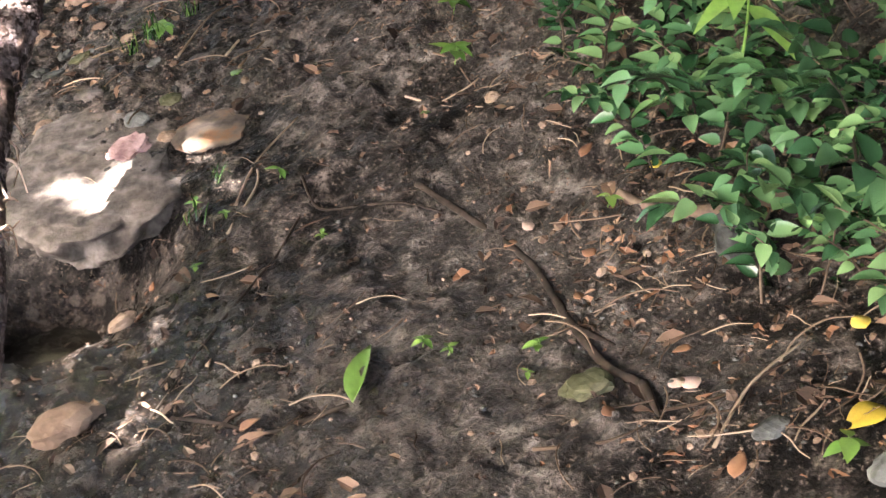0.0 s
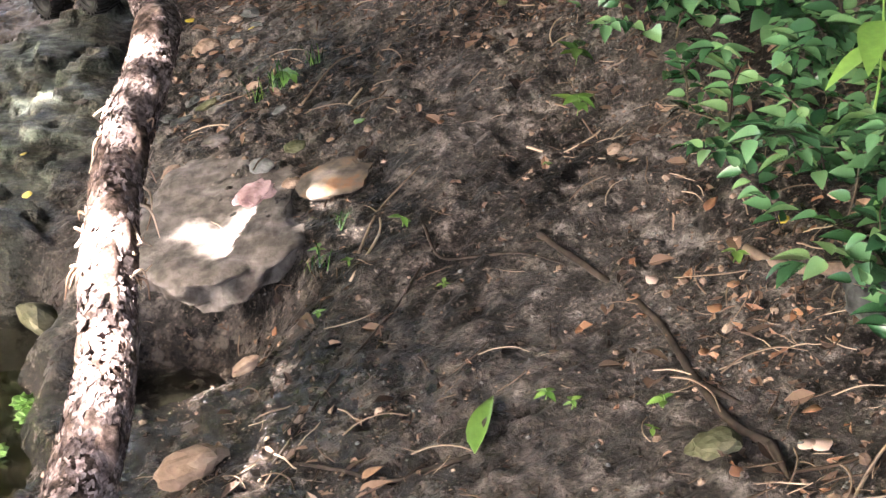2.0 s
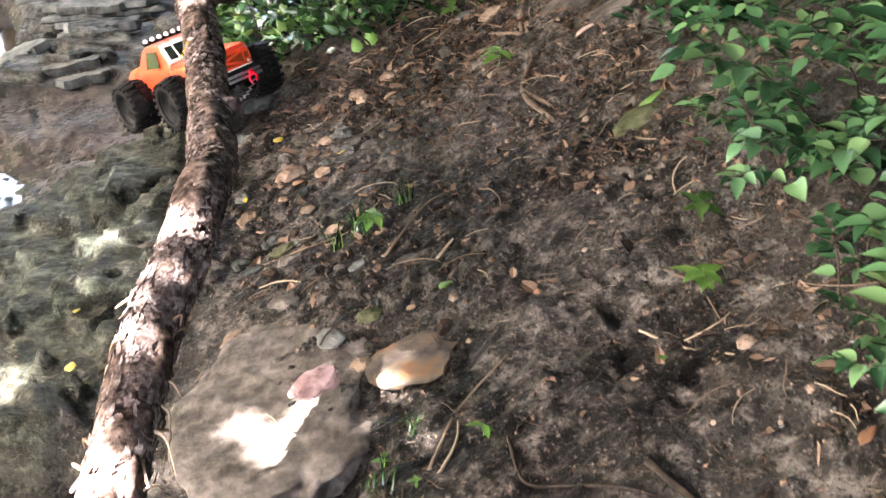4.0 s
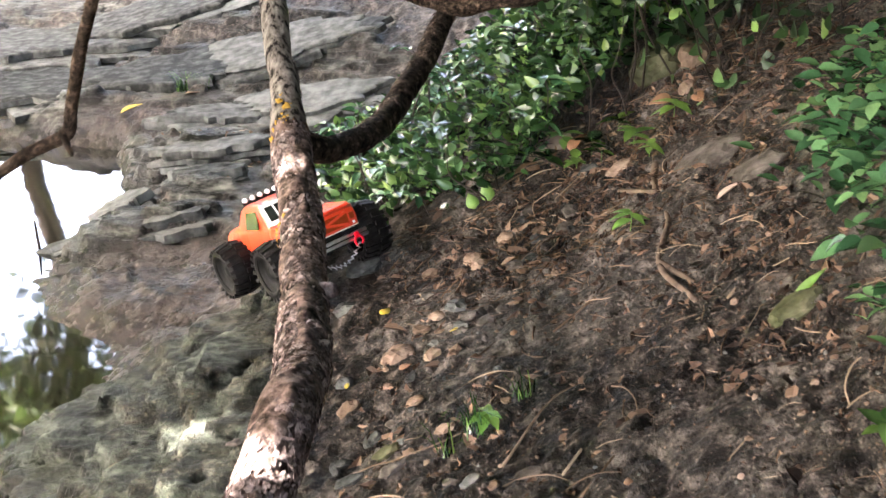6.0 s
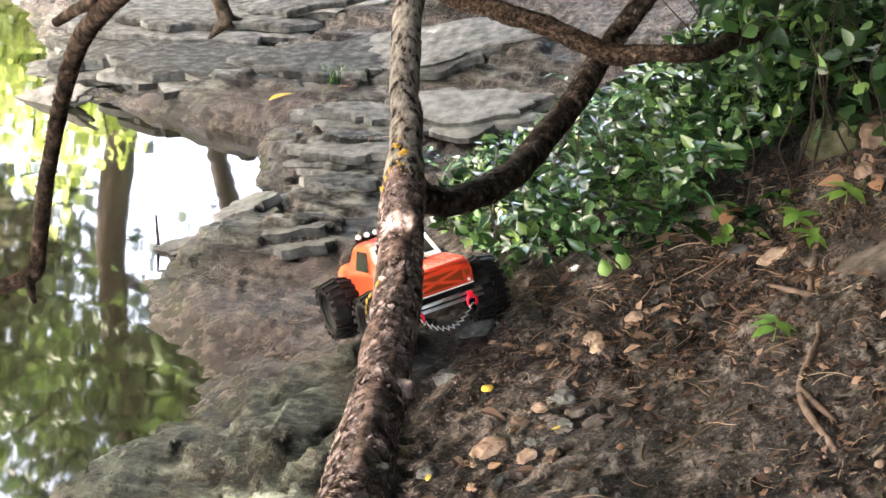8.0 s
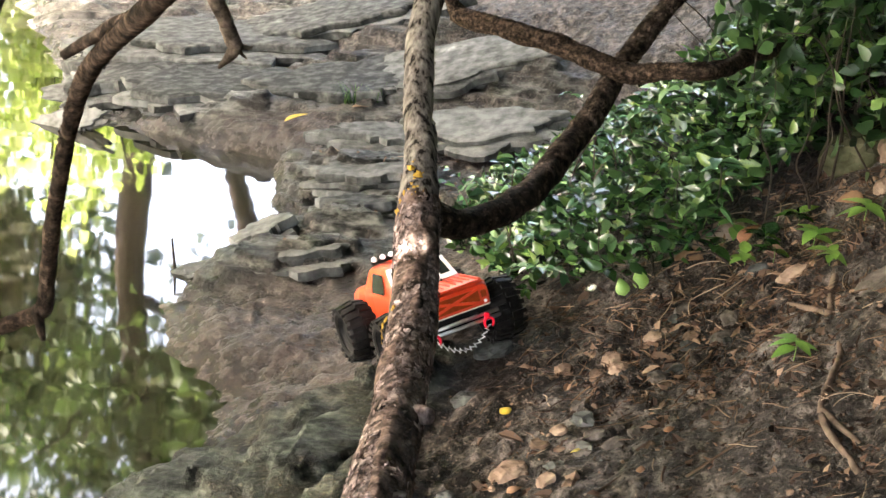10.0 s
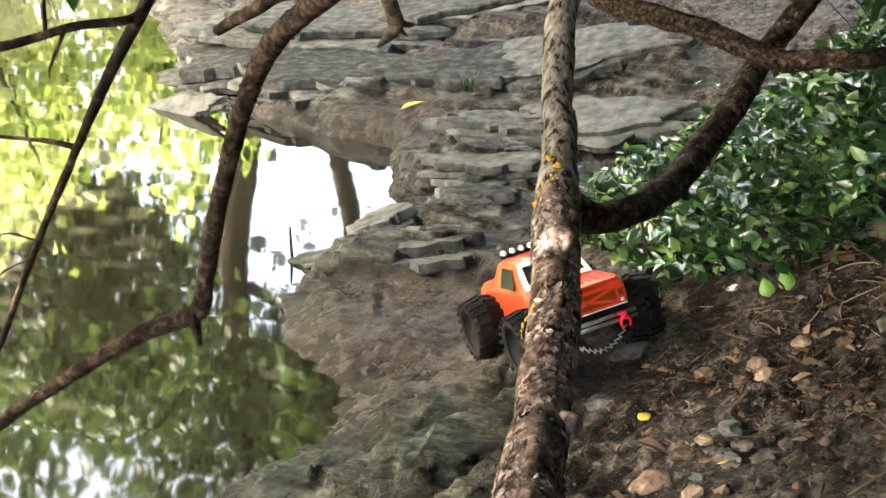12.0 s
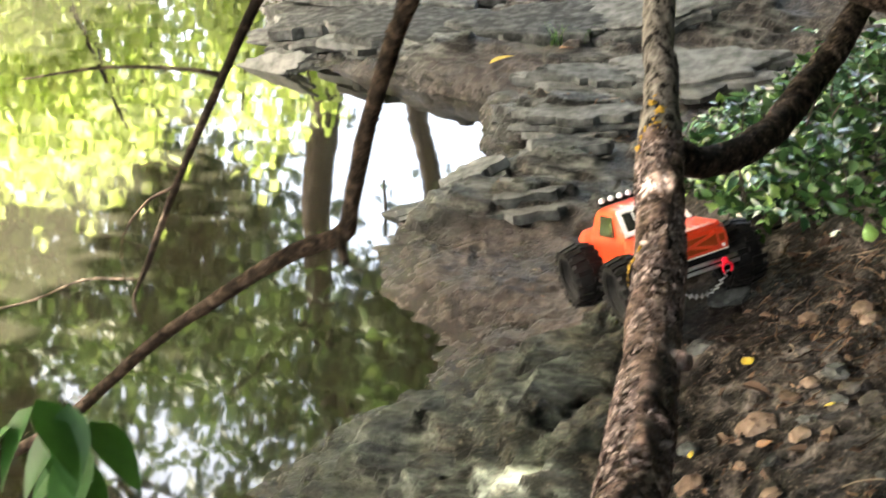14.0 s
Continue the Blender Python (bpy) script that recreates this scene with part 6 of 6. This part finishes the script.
def grass_tuft(x, y, n, length, seed, mat=DARK_LEAF, label="small tuft of dark green grass on the stones"):
    r = np.random.default_rng(seed)
    ob = empty("grass_tuft", on_ground(x, y)); tagged(ob, label, "grass", "grass tufts")
    vs, fs = [], []
    for k in range(n):
        a, l, bx, by = r.uniform(0, 6.28), length * r.uniform(0.5, 1.2), r.normal(0, 0.012), r.normal(0, 0.012)
        d = np.array((math.cos(a), math.sin(a))); w = 0.0016
        nrm = np.array((-d[1], d[0])) * w
        b = len(vs)
        for s, h in ((0, 0), (0.35, 0.55), (0.75, 0.75), (1.1, 0.6)):
            p = np.array((bx, by)) + d * l * s * 0.7
            k2 = 1 - s * 0.8
            vs += [(*(p - nrm * k2), l * h), (*(p + nrm * k2), l * h)]
        fs += [(b, b + 1, b + 3, b + 2), (b + 2, b + 3, b + 5, b + 4), (b + 4, b + 5, b + 7, b + 6)]
    tagged(raw("grass_blade", vs, fs, mat, ob), kind="stuff")


for k, (x, y, n, l) in enumerate([(-1.40, 5.60, 40, 0.10), (-1.30, 5.66, 25, 0.08), (-0.08, 2.34, 26, 0.08), (0.02, 2.42, 16, 0.06), (-0.12, 2.28, 16, 0.07), (-1.62, 6.0, 20, 0.07), (0.02, 1.60, 10, 0.05), (-0.02, 1.50, 10, 0.05), (-0.52, 5.3, 30, 0.08), (-0.70, 4.9, 24, 0.07)]):
    grass_tuft(x, y, n, l, k)
for k, (x, y) in enumerate([(-0.545, 1.40), (-0.56, 1.45), (-0.60, 1.30)]):
    z = 0.012
    ob = raw("water_weed", *blob(0.020, k, (1.2, 1, 0.5), 3, 0.9, 5.0), SPRING, smooth=False)
    ob.location = (x, y, z)
    tagged(ob, "bright green water weed at the pool's edge", "water weed", "water weeds")


# ---- litter, crumbs, needles ----
def scatter(count, seed, x0=-1.4, x1=1.15, y0=0.45, y1=5.6):
    r = np.random.default_rng(seed)
    x, y = r.uniform(x0, x1, count * 4), r.uniform(y0, y1, count * 4)
    path = np.exp(-((x - np.interp(y, [0.5, 1.2, 2.0, 2.6, 3.0], [0.35, 0.32, 0.28, 0.02, -0.25])) / 0.20) ** 2) * (y < 3.1)
    w = np.interp(x, [-1.2, -0.5, -0.1, 0.3, 0.6, 1.1], [0.02, 0.06, 0.35, 0.6, 1.0, 1.0]) + 0.9 * np.exp(-((y - 3.1) / 0.55) ** 2) * (x > -0.3) + 0.5 * np.exp(-(((x + 0.55) / 0.4) ** 2 + ((y - 5.0) / 0.7) ** 2))
    w = w * (1 - 0.75 * path) * (0.45 + 0.55 * step(-0.3, 0.5, fbm(x * 4, y * 4, 2, 15)))
    w = w * (ground_z(x, y) > 0.03) * (1 - 0.8 * slab_mask(x, y)) * np.clip(1.6 / (y + 0.7), 0.35, 1)
    ok = r.random(len(x)) < w
    return x[ok][:count], y[ok][:count], r


def litter(name, label, shape, count, size, mat, seed, tilt=0.45, lift=0.003, thin=1.0, power=1.0, category="litter", **where):
    x, y, r = scatter(count, seed, **where)
    z, _ = relief(x, y)
    n = len(x)
    e = 0.02
    gx_, gy_ = (ground_z(x + e, y) - ground_z(x - e, y)) / (2 * e), (ground_z(x, y + e) - ground_z(x, y - e)) / (2 * e)
    up = np.stack([-gx_, -gy_, np.ones(n)], 1) + r.normal(0, tilt, (n, 3))
    up /= np.linalg.norm(up, axis=1)[:, None]
    a = r.normal(0, 1, (n, 3)); a -= up * (a * up).sum(1)[:, None]; a /= np.linalg.norm(a, axis=1)[:, None]
    b = np.cross(up, a)
    s = size * (0.35 + 1.1 * r.random(n) ** power)
    m = np.zeros((n, 4, 4)); m[:, 3, 3] = 1
    m[:, :3, 0], m[:, :3, 1], m[:, :3, 2] = b * (s * r.uniform(0.6, 1.1, n))[:, None], a * s[:, None], up * (s * thin)[:, None]
    m[:, :3, 3] = np.stack([x, y, z + lift * r.random(n)], 1) - a * (s * 0.5)[:, None] * (1 if thin == 1 else 0)
    return tagged(many(name, shape, m, mat, smooth=False), label, category, kind="stuff")


SCRAP = (np.array([(-0.30, 0.1, 0.06), (0.22, -0.1, 0.0), (0.26, 0.42, 0.18), (0.40, 1.05, 0.02), (-0.05, 0.82, 0.16), (-0.34, 0.45, -0.04), (0.02, 0.45, -0.08)]), [(0, 1, 6), (1, 2, 6), (2, 3, 6), (3, 4, 6), (4, 5, 6), (5, 0, 6)])
litter("leaf_litter", "scattered brown and tan scraps of dead leaves", SCRAP, 8500, 0.019, LITTER, 1, power=2.6)
litter("leaf_litter", "larger curled brown dead leaves under the plants", leaf_shape(1, 0.55, 0.3, 0.3, 4), 620, 0.042, LITTER, 2, tilt=0.35, lift=0.008, x0=-0.3)
litter("leaf_litter", "brown dead leaf scraps under the thicket", SCRAP, 2000, 0.026, LITTER, 12, power=1.5, x0=-0.35, x1=0.8, y0=2.2, y1=3.75)
litter("leaf_litter", "orange-tan dead leaf fragments by the root", SCRAP, 110, 0.024, BROWN_LEAF, 21, tilt=0.2, power=1.5, x0=0.36, x1=0.95, y0=0.35, y1=1.4)
GRIT = blob(1, 3, (1, 0.8, 0.6), 1, 0.4)
litter("pebbles", "small crumbs of soil and grit on the mud", GRIT, 5200, 0.0045, STONE, 3, lift=0.001, thin=0.99, power=2.2)
litter("soil_crumbs", "dark lumps of trampled earth", GRIT, 5200, 0.0075, EARTH, 4, lift=0.001, thin=0.99, power=2.0)
litter("pebbles", "small tan pebbles and chips in the mud", GRIT, 1700, 0.0085, TAN_STONE, 9, lift=0.001, thin=0.99, power=2.0)
NEEDLE = tube([(0, -0.5, 0, 0.016), (0.03, -0.15, 0.03, 0.02), (-0.02, 0.2, 0.02, 0.018), (0.05, 0.5, 0.0, 0.010)], 5, 2)
litter("twig_litter", "thin broken twigs and straws on the ground", NEEDLE, 2600, 0.055, TWIG, 5, tilt=0.12, lift=0.004, thin=0.999, power=1.6)
CURVED = tube([(0, -0.5, 0, 0.014), (0.12, -0.2, 0.05, 0.014), (0.10, 0.2, 0.06, 0.012), (-0.06, 0.5, 0.0, 0.008)], 5, 3)
litter("rootlets", "thin curved rootlets and straws on the mud", CURVED, 900, 0.09, TWIG, 6, tilt=0.12, lift=0.006, thin=0.999, power=1.4)
litter("soil_clods", "broken clods of dark earth on the slope", GRIT, 1300, 0.015, EARTH, 31, lift=0.002, thin=0.99, power=2.4, x0=-0.45, x1=0.6, y0=1.7, y1=3.5)
DUFF = simple("brown_needles", [(0.1, (0.022, 0.013, 0.009)), (0.5, (0.062, 0.037, 0.024)), (0.95, (0.18, 0.125, 0.08))], 60, 0.8, random_by=0.8)
litter("needle_litter", "brown dead needles and straws at the thicket's foot", NEEDLE, 1300, 0.055, DUFF, 41, tilt=0.18, lift=0.008, thin=0.999, power=1.3, x0=-0.40, x1=0.75, y0=2.9, y1=3.75)
litter("grit_specks", "pale specks of sand and leaf crumbs on the mud", GRIT, 1500, 0.0030, TAN_STONE, 42, lift=0.001, thin=0.99, power=2.6, x0=-0.3, x1=0.9, y0=0.45, y1=2.6)
